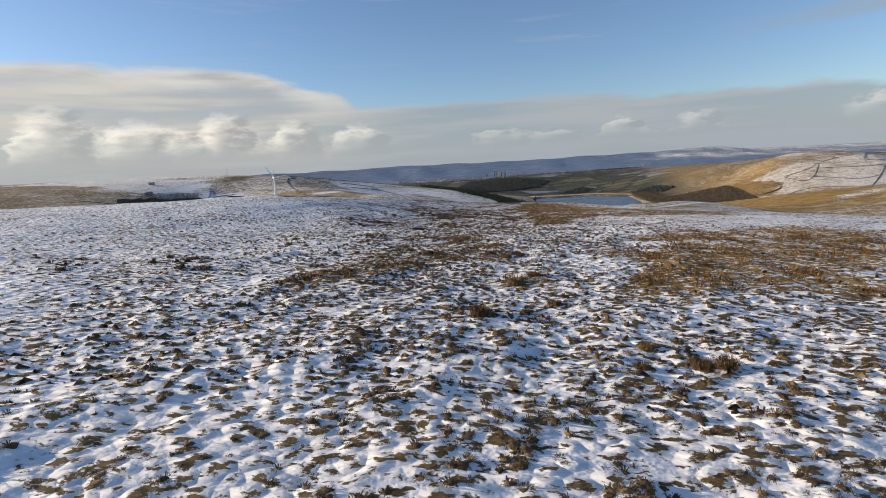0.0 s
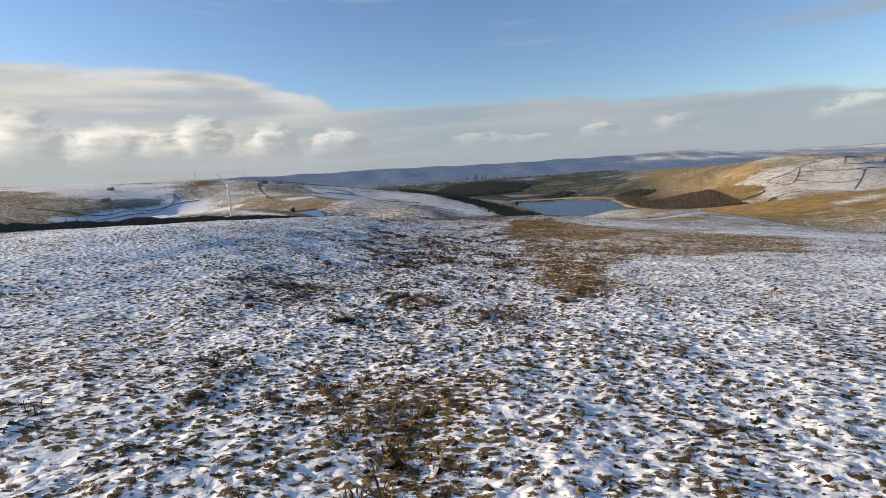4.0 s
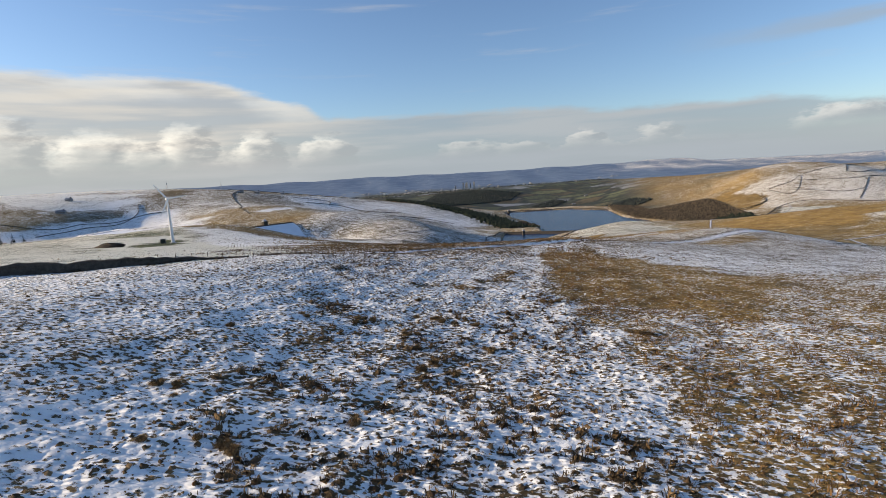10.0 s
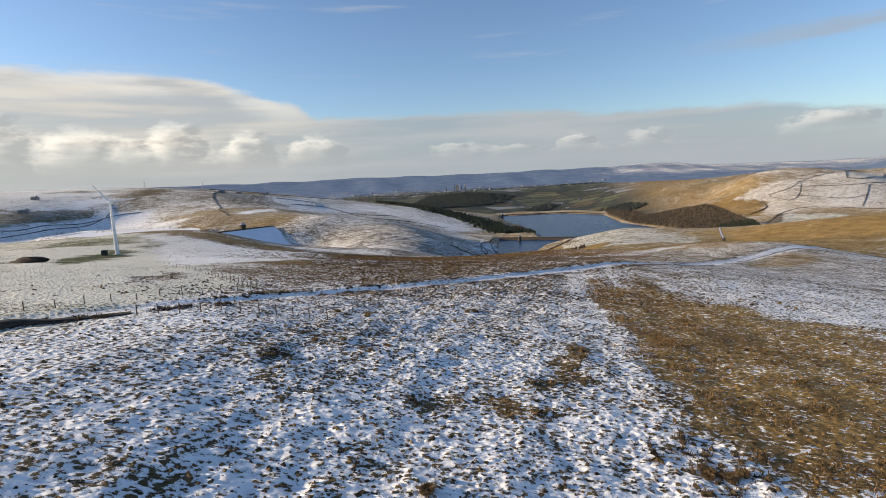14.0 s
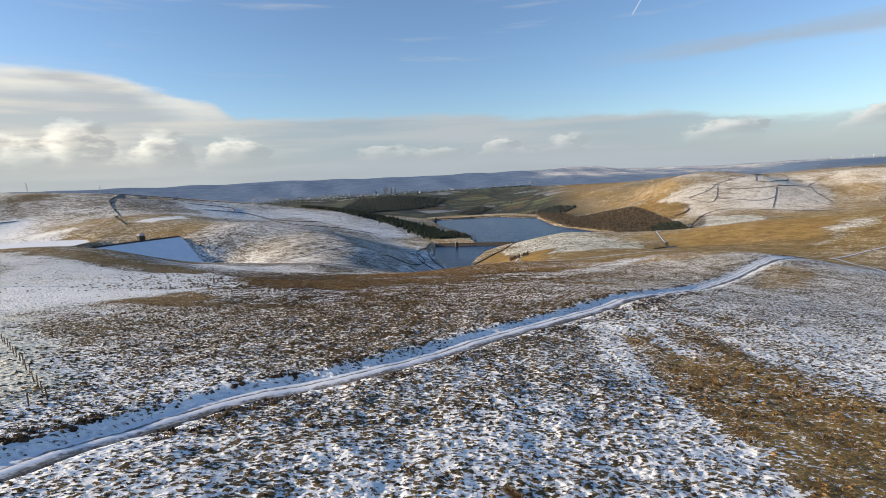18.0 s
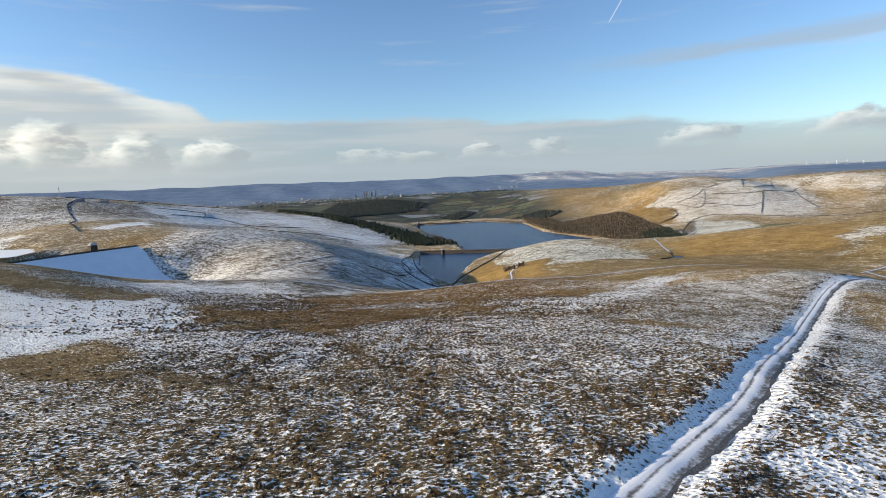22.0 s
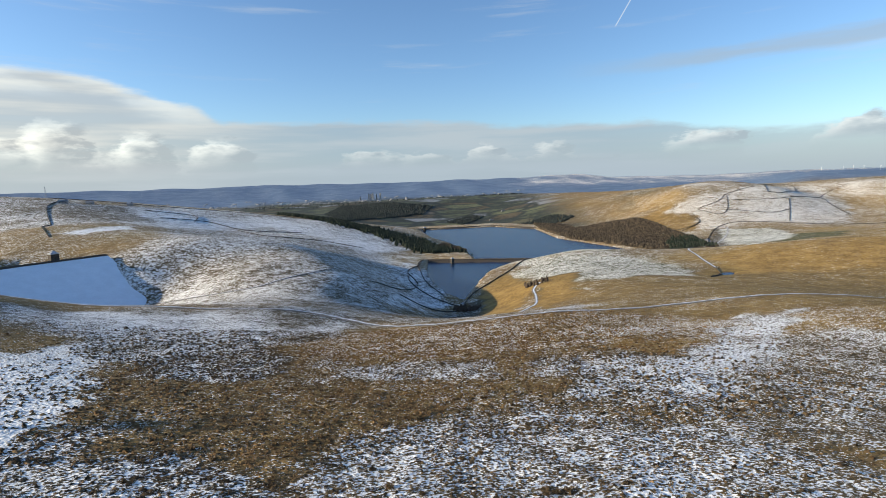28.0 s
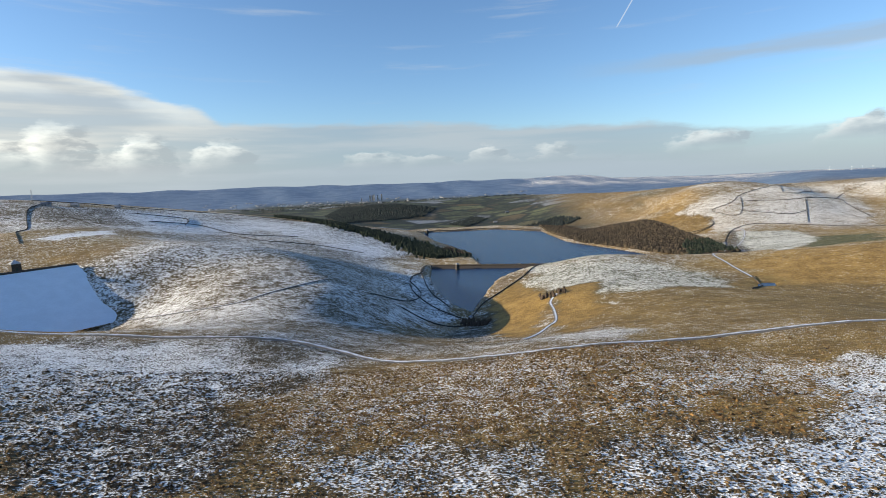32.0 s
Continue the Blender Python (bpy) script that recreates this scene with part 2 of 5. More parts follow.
def moorland():
    """Rough grass under broken snow. cover: red = snow, green = orange grass, blue = dark heather; turf: red = sown
    green, green = far land painted with haze.
    """
    m, t, b = shade("moorland", 0.85)
    att = t.nodes.new("ShaderNodeAttribute")
    att.attribute_name = "cover"
    rgb = node(t, "ShaderNodeSeparateColor", [(att.outputs["Color"], 0)])
    turf = t.nodes.new("ShaderNodeAttribute")
    turf.attribute_name = "turf"
    tur = node(t, "ShaderNodeSeparateColor", [(turf.outputs["Color"], 0)])
    p = place(t)
    fine = grain(t, place(t, (0.8, 1.15, 1.0)), 2.9, 6, 0.64)
    mid = grain(t, place(t, (0.7, 1.0, 1.0)), 0.75, 4, 0.6)
    broad = grain(t, place(t, (0.8, 1.0, 1.0)), 0.24, 5, 0.65)
    wide = grain(t, p, 0.07, 9, 0.7)
    vast = grain(t, p, 0.011, 5, 0.6)
    cell = node(t, "ShaderNodeTexVoronoi", [(place(t, (0.9, 1.25, 1.0)), "Vector")], Scale=1.55, Randomness=1.0)
    bump = span(t, cell.outputs["Distance"], 0.05, 0.75)
    n = calc(t, "ADD", calc(t, "ADD", calc(t, "MULTIPLY", calc(t, "SUBTRACT", fine, 0.5), calc(t, "SUBTRACT", 0.70, calc(t, "MULTIPLY", tur.outputs[2], 0.5))), calc(t, "MULTIPLY", bump, 0.12)), calc(t, "ADD", 0.35, calc(t, "MULTIPLY", mid, 0.18)))
    n = calc(t, "ADD", n, calc(t, "MULTIPLY", calc(t, "SUBTRACT", broad, 0.5), calc(t, "ADD", 0.18, calc(t, "MULTIPLY", tur.outputs[2], 0.22))))
    # far off, the tufts run together into clumps of a few metres
    clump = node(t, "ShaderNodeTexVoronoi", [(place(t, (0.9, 1.0, 1.0)), "Vector")], Scale=0.62, Randomness=1.0)
    n = calc(t, "ADD", n, calc(t, "MULTIPLY", calc(t, "SUBTRACT", clump.outputs["Distance"], 0.45), calc(t, "MULTIPLY", tur.outputs[2], -0.27)))
    n = calc(t, "ADD", n, calc(t, "MULTIPLY", calc(t, "SUBTRACT", calc(t, "ADD", wide, vast), 1.0), calc(t, "ADD", 0.19, calc(t, "MULTIPLY", tur.outputs[2], 0.02))))
    level = calc(t, "SUBTRACT", 0.70, calc(t, "MULTIPLY", rgb.outputs[0], 0.36))
    soft = calc(t, "ADD", 0.018, calc(t, "MULTIPLY", tur.outputs[2], 0.065))
    mask = span(t, n, calc(t, "SUBTRACT", level, soft), calc(t, "ADD", level, soft))
    straw = blend(t, span(t, calc(t, "ADD", calc(t, "MULTIPLY", fine, 0.5), calc(t, "MULTIPLY", broad, 0.5)), 0.34, 0.66), (0.040, 0.033, 0.021), (0.205, 0.158, 0.092))
    orange = blend(t, span(t, calc(t, "ADD", calc(t, "MULTIPLY", mid, 0.5), calc(t, "MULTIPLY", wide, 0.5)), 0.34, 0.66), (0.20, 0.112, 0.030), (0.58, 0.360, 0.105))
    heath = blend(t, span(t, fine, 0.3, 0.7), (0.024, 0.020, 0.013), (0.105, 0.084, 0.048))
    green = blend(t, span(t, wide, 0.35, 0.65), (0.045, 0.062, 0.024), (0.14, 0.150, 0.058))
    grass = blend(t, rgb.outputs[1], straw, orange)
    grass = blend(t, rgb.outputs[2], grass, heath)
    grass = blend(t, tur.outputs[0], grass, green)
    # farmland of the vale: fields of many greens between dark hedges
    lay = place(t, (0.75, 1.35, 0.0))
    field = node(t, "ShaderNodeTexVoronoi", [(lay, "Vector")], Scale=0.013, Randomness=1.0)
    edge = t.nodes.new("ShaderNodeTexVoronoi")
    edge.feature = "DISTANCE_TO_EDGE"
    edge.inputs["Scale"].default_value, edge.inputs["Randomness"].default_value = 0.013, 1.0
    t.links.new(lay, edge.inputs["Vector"])
    tone = node(t, "ShaderNodeSeparateColor", [(field.outputs["Color"], 0)])
    # field tones and their snow are greyed: haze mixed into the colours
    crop = blend(t, tone.outputs[0], (0.055, 0.066, 0.046), (0.175, 0.180, 0.095))
    crop = blend(t, span(t, tone.outputs[1], 0.60, 0.66), crop, (0.135, 0.105, 0.062))
    crop = blend(t, span(t, tone.outputs[2], 0.85, 0.90), crop, (0.28, 0.29, 0.30))
    crop = blend(t, calc(t, "MULTIPLY", span(t, calc(t, "ADD", wide, calc(t, "MULTIPLY", vast, 0.6)), 0.74, 0.92), 0.75), crop, (0.040, 0.044, 0.036))
    crop = blend(t, span(t, edge.outputs["Distance"], 0.02, 0.14), (0.045, 0.052, 0.044), crop)
    vale = att.outputs["Alpha"]
    # pale blue of the far land: distance haze put into the base colour
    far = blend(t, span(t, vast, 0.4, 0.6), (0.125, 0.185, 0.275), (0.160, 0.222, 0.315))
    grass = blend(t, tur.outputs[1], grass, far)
    snow = blend(t, span(t, wide, 0.3, 0.7), (0.87, 0.865, 0.86), (0.93, 0.925, 0.915))
    # on sown grass the snow is thin, and the sward tints it
    snow = blend(t, calc(t, "MULTIPLY", tur.outputs[0], 0.75), snow, (0.66, 0.63, 0.47))
    # and so does the tall orange grass of the far slopes
    snow = blend(t, calc(t, "MULTIPLY", calc(t, "MULTIPLY", rgb.outputs[1], tur.outputs[2]), 0.8, clamp=True), snow, (0.84, 0.72, 0.52))
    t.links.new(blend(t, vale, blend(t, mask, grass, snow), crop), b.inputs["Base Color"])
    relief(t, b, calc(t, "SUBTRACT", calc(t, "ADD", calc(t, "MULTIPLY", fine, calc(t, "SUBTRACT", 0.5, calc(t, "MULTIPLY", mask, 0.36))), calc(t, "MULTIPLY", mid, 0.6)), calc(t, "ADD", calc(t, "MULTIPLY", mask, 0.22), calc(t, "MULTIPLY", bump, 0.3))), 0.85, 0.8)
    return m


def water():
    m, t, b = shade("reservoir_water", 0.22)
    b.inputs["Base Color"].default_value = (0.020, 0.045, 0.100, 1)
    b.inputs["Specular IOR Level"].default_value = 0.11
    w = grain(t, place(t, (0.35, 1.0, 1.0)), 0.35, 5, 0.65)
    relief(t, b, w, 0.7, 0.6)
    return m


def crowns(name, dark, bright):
    """Tree crowns: each one of its own tone, with twigs as grain."""
    m, t, b = shade(name, 0.95)
    g = t.nodes.new("ShaderNodeNewGeometry")
    n = calc(t, "ADD", calc(t, "MULTIPLY", g.outputs["Random Per Island"], 0.6), calc(t, "MULTIPLY", grain(t, place(t), 0.9, 4, 0.7), 0.5))
    t.links.new(blend(t, span(t, n, 0.2, 0.9), dark, bright), b.inputs["Base Color"])
    relief(t, b, grain(t, place(t), 1.6, 4, 0.7), 1.0, 0.8)
    return m


MOOR = moorland()
WATER = water()
ICE = plain("snowy_ice", (0.84, 0.85, 0.87), 0.7, vary=0.05, scale=0.1)
FACE = plain("even_snow", (0.80, 0.82, 0.86), 0.8, vary=0.05, scale=0.15)
WHITE = plain("white_steel", (0.80, 0.80, 0.79), 0.35, vary=0.04)
STONE = plain("dark_gritstone", (0.075, 0.062, 0.050), 0.9, vary=0.4, scale=1.5)
WOOD = plain("weathered_post_wood", (0.12, 0.085, 0.06), 0.85, vary=0.4, scale=6)
CONCRETE = plain("pale_concrete", (0.42, 0.41, 0.39), 0.8)
BARK = plain("bare_branches", (0.085, 0.062, 0.045), 0.95, vary=0.4, scale=0.4)
TWIGS = crowns("winter_twigs", (0.040, 0.032, 0.022), (0.115, 0.088, 0.060))
NEEDLES = crowns("dark_needles", (0.016, 0.024, 0.018), (0.048, 0.056, 0.036))
# crowns of the vale: distance haze is tinted into their bluish tone
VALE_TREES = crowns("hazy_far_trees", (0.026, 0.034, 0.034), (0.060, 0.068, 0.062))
SLATE = plain("slate_roof_dusted_with_snow", (0.36, 0.37, 0.40), 0.7, vary=0.5, scale=0.5)
RENDERED = plain("pale_house_wall", (0.30, 0.29, 0.28), 0.85, vary=0.2, scale=0.6)
GLASS_DARK = plain("dark_window_glass", (0.03, 0.035, 0.045), 0.15, vary=0.1)
STEEL = plain("galvanised_steel", (0.40, 0.41, 0.42), 0.45, 0.7, vary=0.15)
CABINET = plain("dark_green_steel", (0.04, 0.05, 0.04), 0.6, vary=0.2)
PEAT = plain("bare_peat", (0.045, 0.034, 0.026), 0.95, vary=0.4, scale=0.8)


def tussock_grass():
    m, t, b = shade("tussock_grass", 0.9)
    att = t.nodes.new("ShaderNodeAttribute")
    att.attribute_name = "tint"
    g = t.nodes.new("ShaderNodeNewGeometry")
    n = calc(t, "ADD", calc(t, "MULTIPLY", g.outputs["Random Per Island"], 0.6), calc(t, "MULTIPLY", grain(t, place(t, (14.0, 14.0, 3.0)), 3.0, 3), 0.6))
    low = node(t, "ShaderNodeMix")
    low.data_type = "RGBA"
    low.blend_type = "MULTIPLY"
    low.inputs[0].default_value = 1.0
    t.links.new(att.outputs["Color"], low.inputs[6])
    t.links.new(blend(t, span(t, n, 0.15, 0.95), (0.34, 0.31, 0.31), (1.2, 1.17, 1.1)), low.inputs[7])
    t.links.new(low.outputs[2], b.inputs["Base Color"])
    relief(t, b, grain(t, place(t, (6.0, 6.0, 1.5)), 4.0, 3), 0.8, 0.06)
    return m


def lane():
    """Trodden snow with two worn wheel ruts; wear: red."""
    m, t, b = shade("trodden_snow_lane", 0.75)
    att = t.nodes.new("ShaderNodeAttribute")
    att.attribute_name = "wear"
    r = node(t, "ShaderNodeSeparateColor", [(att.outputs["Color"], 0)]).outputs[0]
    p = place(t)
    n = calc(t, "ADD", calc(t, "MULTIPLY", grain(t, p, 2.0, 6, 0.65), 0.6), calc(t, "MULTIPLY", grain(t, p, 0.35, 4), 0.4))
    mask = span(t, calc(t, "ADD", n, r), 0.70, 0.98)
    mud = blend(t, span(t, grain(t, p, 6.0), 0.3, 0.7), (0.075, 0.070, 0.062), (0.22, 0.20, 0.185))
    snow = blend(t, n, (0.70, 0.73, 0.80), (0.86, 0.87, 0.89))
    t.links.new(blend(t, mask, snow, mud), b.inputs["Base Color"])
    relief(t, b, n, 0.6, 0.08)
    return m


GRASS = tussock_grass()
LANE = lane()

# ---- land ----
# spot heights, landform by landform: x, y, z
LANDFORMS = {
    "near moor": [
        (0, -150, 3), (-150, -100, 12), (150, -100, -8), (0, 0, 0.2), (-60, 30, 3.2), (60, 30, -4.5), (-37, 75, -1.3), (-58, 100, 2.0),
        (15, 52, -1.9), (34, 115, -7.2), (70, 168, -13.1), (-22, 140, -5.2), (-16, 103, -4.2), (8, 140, -8.1), (-25, 131, -4.3), (0, 174, -9.5),
        (-48, 175, -2.7), (-67, 189, -3.5), (-82, 176, -2.2), (-98, 163, -0.8), (-71, 132, 1.0), (-52, 146, -0.3), (-57, 118, 2.2), (-84, 116, 2.2), (-23, 167, -6.7), (-44, 206, -5.6), (22, 255, -15.3), (90, 288, -25), (31, 281, -16.8), (-21, 242, -11.7)],
    "brow": [
        (-36, 236, -10.8), (-16, 295, -17.6), (-68, 366, -24.5), (-6, 336, -23.9), (102, 378, -31.6), (-67, 325, -19.3), (-81, 472, -38),
        (-5, 397, -32.2), (45, 460, -40.5), (83, 433, -38.7), (203, 378, -43.4), (183, 410, -39.1), (-25, 470, -44), (136, 450, -38.5),
        (-150, 450, -22.5), (-166, 475, -22.5), (-128, 478, -32.5), (-190, 495, -22.0), (-165, 361, -17.8), (-148, 279, -10.2), (131, 386, -30), (260, 450, -55), (-62, 494, -40), (-110, 500, -37), (-285, 424, -20)],
    "valley": [
        (20, 520, -58), (30, 600, -80), (42, 655, -91), (-59, 700, -49), (-33, 651, -55), (-12, 622, -64), (6, 614, -75), (-72, 630, -47), (-64, 581, -50), (-46, 592, -53), (-25, 590, -61),
        (-104, 628, -45), (-165, 712, -32), (-101, 795, -47), (-30, 833, -73), (0, 714, -79), (21, 675, -87), (-107, 690, -43), (-211, 690, -38), (-204, 678, -38.9), (-193, 668, -42.9), (-183, 659, -47.6), (-172, 650, -52.4), (-162, 640, -58.4), (-186, 676, -40.6), (-175, 667, -46.3), (-165, 658, -52.1), (-176, 687, -37.1), (-165, 676, -43.6), (-154, 667, -49.4), (-194, 655, -49.9), (-172, 635, -62.2), (-225, 625, -62), (-120, 560, -53), (230, 609, -64),
        (123, 586, -62), (105, 647, -71), (200, 793, -70), (233, 718, -70), (168, 856, -88), (335, 648, -56), (470, 751, -62), (391, 865, -92)],
    "back hills": [
        (-128, 960, -58), (-201, 997, -48), (-150, 850, -50), (-335, 820, -23), (-446, 1043, 1), (-563, 1157, 7), (-560, 1000, 10), (-280, 1285, -33),
        (-85, 1217, -59), (-6, 900, -81), (60, 1010, -92), (-1232, 1455, 24), (-1017, 1200, 19), (-525, 855, -22), (-545, 760, -25), (-545, 660, -28), (-400, 520, -27), (-640, 520, -20), (-503, 815, -38), (-508, 730, -38), (-505, 648, -38), (-400, 700, -39), (-320, 690, -39), (-290, 600, -35), (-1500, 900, 25), (-1000, 300, 15),
        (95, 1380, -97), (100, 1450, -112)],
    "right hills": [
        (754, 1120, -89), (743, 1272, -44), (867, 1289, -35), (690, 1350, -28), (918, 1145, -88), (1035, 1322, -54), (599, 1087, -97), (1101, 1321, -34),
        (620, 1623, -64), (593, 1436, -90), (528, 2315, -51), (67, 2118, -66), (-219, 2209, -90), (-100, 2318, -79), (150, 1811, -108), (343, 1982, -92),
        (610, 1900, -63), (1200, 1800, -60), (500, 500, -35), (900, 700, -25), (1500, 900, -20), (1300, 300, -5)],
}
SPOTS = np.array([p for form in LANDFORMS.values() for p in form], float)


def kernel(r2):
    return r2 * np.log(r2 + 1e-9)


def fit_land():
    xy = SPOTS[:, :2] / 1000
    k = kernel(((xy[:, None] - xy[None]) ** 2).sum(-1)) + np.eye(len(xy)) * 2e-5
    one = np.c_[np.ones(len(xy)), xy]
    full = np.block([[k, one], [one.T, np.zeros((3, 3))]])
    return np.linalg.solve(full, np.r_[SPOTS[:, 2], 0, 0, 0])


LAND = fit_land()


def smooth(a, lo, hi):
    k = np.clip((a - lo) / (hi - lo), 0, 1)
    return k * k * (3 - 2 * k)


def poly_gap(x, y, poly):
    """Signed distance to a closed outline, negative inside."""
    p = np.array(poly, float)
    q = np.roll(p, -1, 0)
    best, inside = np.full(x.shape, 1e18), np.zeros(x.shape, bool)
    for (ax, ay), (bx, by) in zip(p, q):
        dx, dy = bx - ax, by - ay
        k = np.clip(((x - ax) * dx + (y - ay) * dy) / (dx * dx + dy * dy), 0, 1)
        best = np.minimum(best, (x - ax - k * dx) ** 2 + (y - ay - k * dy) ** 2)
        if dy:
            inside ^= ((ay > y) != (by > y)) & (x < dx * (y - ay) / dy + ax)
    return np.where(inside, -1, 1) * np.sqrt(best)


def line_gap(x, y, line):
    p = np.array(line, float)
    best = np.full(np.shape(x), 1e18)
    for (ax, ay), (bx, by) in zip(p[:-1], p[1:]):
        dx, dy = bx - ax, by - ay
        k = np.clip(((x - ax) * dx + (y - ay) * dy) / (dx * dx + dy * dy), 0, 1)
        best = np.minimum(best, (x - ax - k * dx) ** 2 + (y - ay - k * dy) ** 2)
    return np.sqrt(best)


LOWER_POOL = [(50, 910), (172, 874), (140, 825), (97, 777), (72, 725), (56, 690), (44, 716), (36, 760), (38, 825), (44, 870)]
GREAT_POOL = [(66, 1346), (104, 1402), (253, 1397), (322, 1305), (305, 1130), (340, 1001), (370, 850), (300, 878), (240, 888), (195, 884), (110, 908), (112, 960),
              (128, 1060), (110, 1117), (86, 1158)]
UPPER_POOL = [(-303, 672), (-330, 664), (-409, 684), (-470, 700), (-470, 745), (-442, 738), (-350, 742), (-322, 735), (-305, 705)]
POOLS = [("lower", LOWER_POOL, -93.0, 70), ("great", GREAT_POOL, -100.0, 70), ("upper", UPPER_POOL, -38.0, 15),
         ("small", [(221, 597), (228, 595), (237, 600), (242, 607), (239, 612), (231, 611), (224, 605)], -64.6, 14)]


TRACK = [(-92, 178), (-70, 198), (-49, 215), (-42, 226), (-34, 236), (-20, 243), (-1, 259), (20, 274), (36, 288), (57, 306), (90, 335), (122, 361), (155, 382), (190, 398)]
ROAD = [(-180, 508), (-140, 503), (-110, 499), (-84, 494), (-62, 493), (-46, 494), (-30, 486), (-20, 476), (-11, 468), (5, 462), (21, 458), (37, 456), (59, 457),
        (95, 459), (114, 458), (132, 456), (150, 452), (175, 447), (205, 446), (240, 452)]


def ripple(x, y):
    """Small swells and humps of the moor."""
    return (0.25 * np.sin(x * 0.31 + 1.3 * np.sin(y * 0.17)) * np.sin(y * 0.27 + np.sin(x * 0.21)) + 0.12 * np.sin(x * 0.83 + y * 0.51) * np.sin(y * 0.77 - x * 0.4)
            + 0.07 * np.sin(x * 2.1 + 2 * np.sin(y * 0.9)) * np.sin(y * 1.9 + 2 * np.sin(x * 1.1)))


def path_x(y):
    return np.interp(y, [0, 60, 130, 200, 250, 320], [0, -2, -11, -19, -20, -16])


LATTICE = np.random.default_rng(77).uniform(0, 1, (256, 256))


def dapple(x, y, size, turn=0.0):
    """Smooth random bumps between 0 and 1, about one each size metres."""
    a, b = x / size + turn, y / size + turn * 1.7
    i, j = np.floor(a).astype(int), np.floor(b).astype(int)
    u, v = a - i, b - j
    u, v = u * u * (3 - 2 * u), v * v * (3 - 2 * v)
    g = LATTICE
    low = g[i % 256, j % 256] * (1 - u) + g[(i + 1) % 256, j % 256] * u
    top = g[i % 256, (j + 1) % 256] * (1 - u) + g[(i + 1) % 256, (j + 1) % 256] * u
    return low * (1 - v) + top * v


def hummocks(x, y):
    return 0.22 * np.maximum(dapple(x, y, 1.25) - 0.42, 0) + 0.13 * dapple(x, y, 0.85, 5.3)


def ground_z(x, y):
    x, y = np.asarray(x, float), np.asarray(y, float)
    shape = x.shape
    x, y = x.ravel(), y.ravel()
    z = np.zeros(len(x))
    for s in range(0, len(x), 20000):
        a, b = x[s:s + 20000] / 1000, y[s:s + 20000] / 1000
        r2 = (a[:, None] - SPOTS[None, :, 0] / 1000) ** 2 + (b[:, None] - SPOTS[None, :, 1] / 1000) ** 2
        z[s:s + 20000] = kernel(r2) @ LAND[:-3] + LAND[-3] + LAND[-2] * a + LAND[-1] * b
    away = np.hypot(x, y - 150)
    near = smooth(away, 500, 200)
    z += 0.6 * ripple(x, y) * near
    hag = (np.abs(x) < 200) & (y < 520)
    gap = np.full(len(x), 99.0)
    gap[hag] = np.minimum(line_gap(x[hag], y[hag], TRACK), line_gap(x[hag], y[hag], ROAD) + 1.4)
    z -= 0.75 * smooth(gap, 3.7, 1.6)
    knobs = (np.abs(x) < 60) & (y < 345) & (y > -5)
    z[knobs] += hummocks(x[knobs], y[knobs]) * smooth(np.abs(x[knobs] - path_x(y[knobs])), 30, 20) * smooth(gap[knobs], 2.6, 4.2) * smooth(y[knobs], 340, 290)
    turn = np.degrees(np.arctan2(x, y - 150))
    rise = np.interp(away, [0, 1900, 2600, 3400, 3750, 4100, 4900, 7000], [-2.2, -2.2, -2.1, -1.92, -1.65, -1.15, 0.0, 0.0])
    # the far skyline: moors on the left, a low hazy rim ahead, whale-backed moors on the right
    rim = np.interp(turn, [-60, -45, -38, -18, -9, -2, 4, 9, 17, 19.5, 22, 25, 28, 34, 40, 42, 60],
                    [0.45, 0.42, 0.25, 0.05, 0.12, 0.08, 0.0, -0.03, -0.10, 0.12, 0.05, -0.25, -0.42, -0.48, -0.48, -0.32, -0.32])
    right = np.interp(away, [1900, 2600, 3500, 4900], [-2.2, -1.5, -0.50, -0.35])
    rise = rise + (right - rise) * smooth(turn, 36, 43)
    moors = rim * smooth(away, 3900, 4900) * (1 - smooth(turn, 36, 43))
    wob = 0.05 * np.sin(turn * 0.9) * np.sin(away * 0.004) + 0.03 * np.sin(turn * 1.3 + away * 0.003)
    far = 10 + away * np.tan(np.radians(rise + moors + wob))
    k = smooth(away, 1900, 2700)
    z = z * (1 - k) + far * k
    for _, pool, level, reach in POOLS:
        gap = poly_gap(x, y, pool)
        z = np.where(gap < 0, np.minimum(z, level + np.maximum(gap * 0.3, -6)), np.where(gap < reach, np.maximum(z, level + np.minimum(gap * 0.12, 2.5)), z))
    return z.reshape(shape)


def steps(*runs):
    """Grid lines: start, then (end, first step, last step) runs."""
    out = [runs[0]]
    for end, a, b in runs[1:]:
        start, n = out[-1], max(1, int(round(abs(end - out[-1]) / ((a + b) / 2))))
        w = np.linspace(a, b, n)
        out += list(start + (end - start) * np.cumsum(w) / w.sum())
    return out


def mesh_of(name, verts, faces, material, smoothed=True):
    me = bpy.data.meshes.new(name)
    me.from_pydata([tuple(v) for v in verts], [], faces)
    me.materials.append(material)
    if smoothed:
        me.polygons.foreach_set("use_smooth", np.ones(len(me.polygons), bool))
    me.update()
    return me


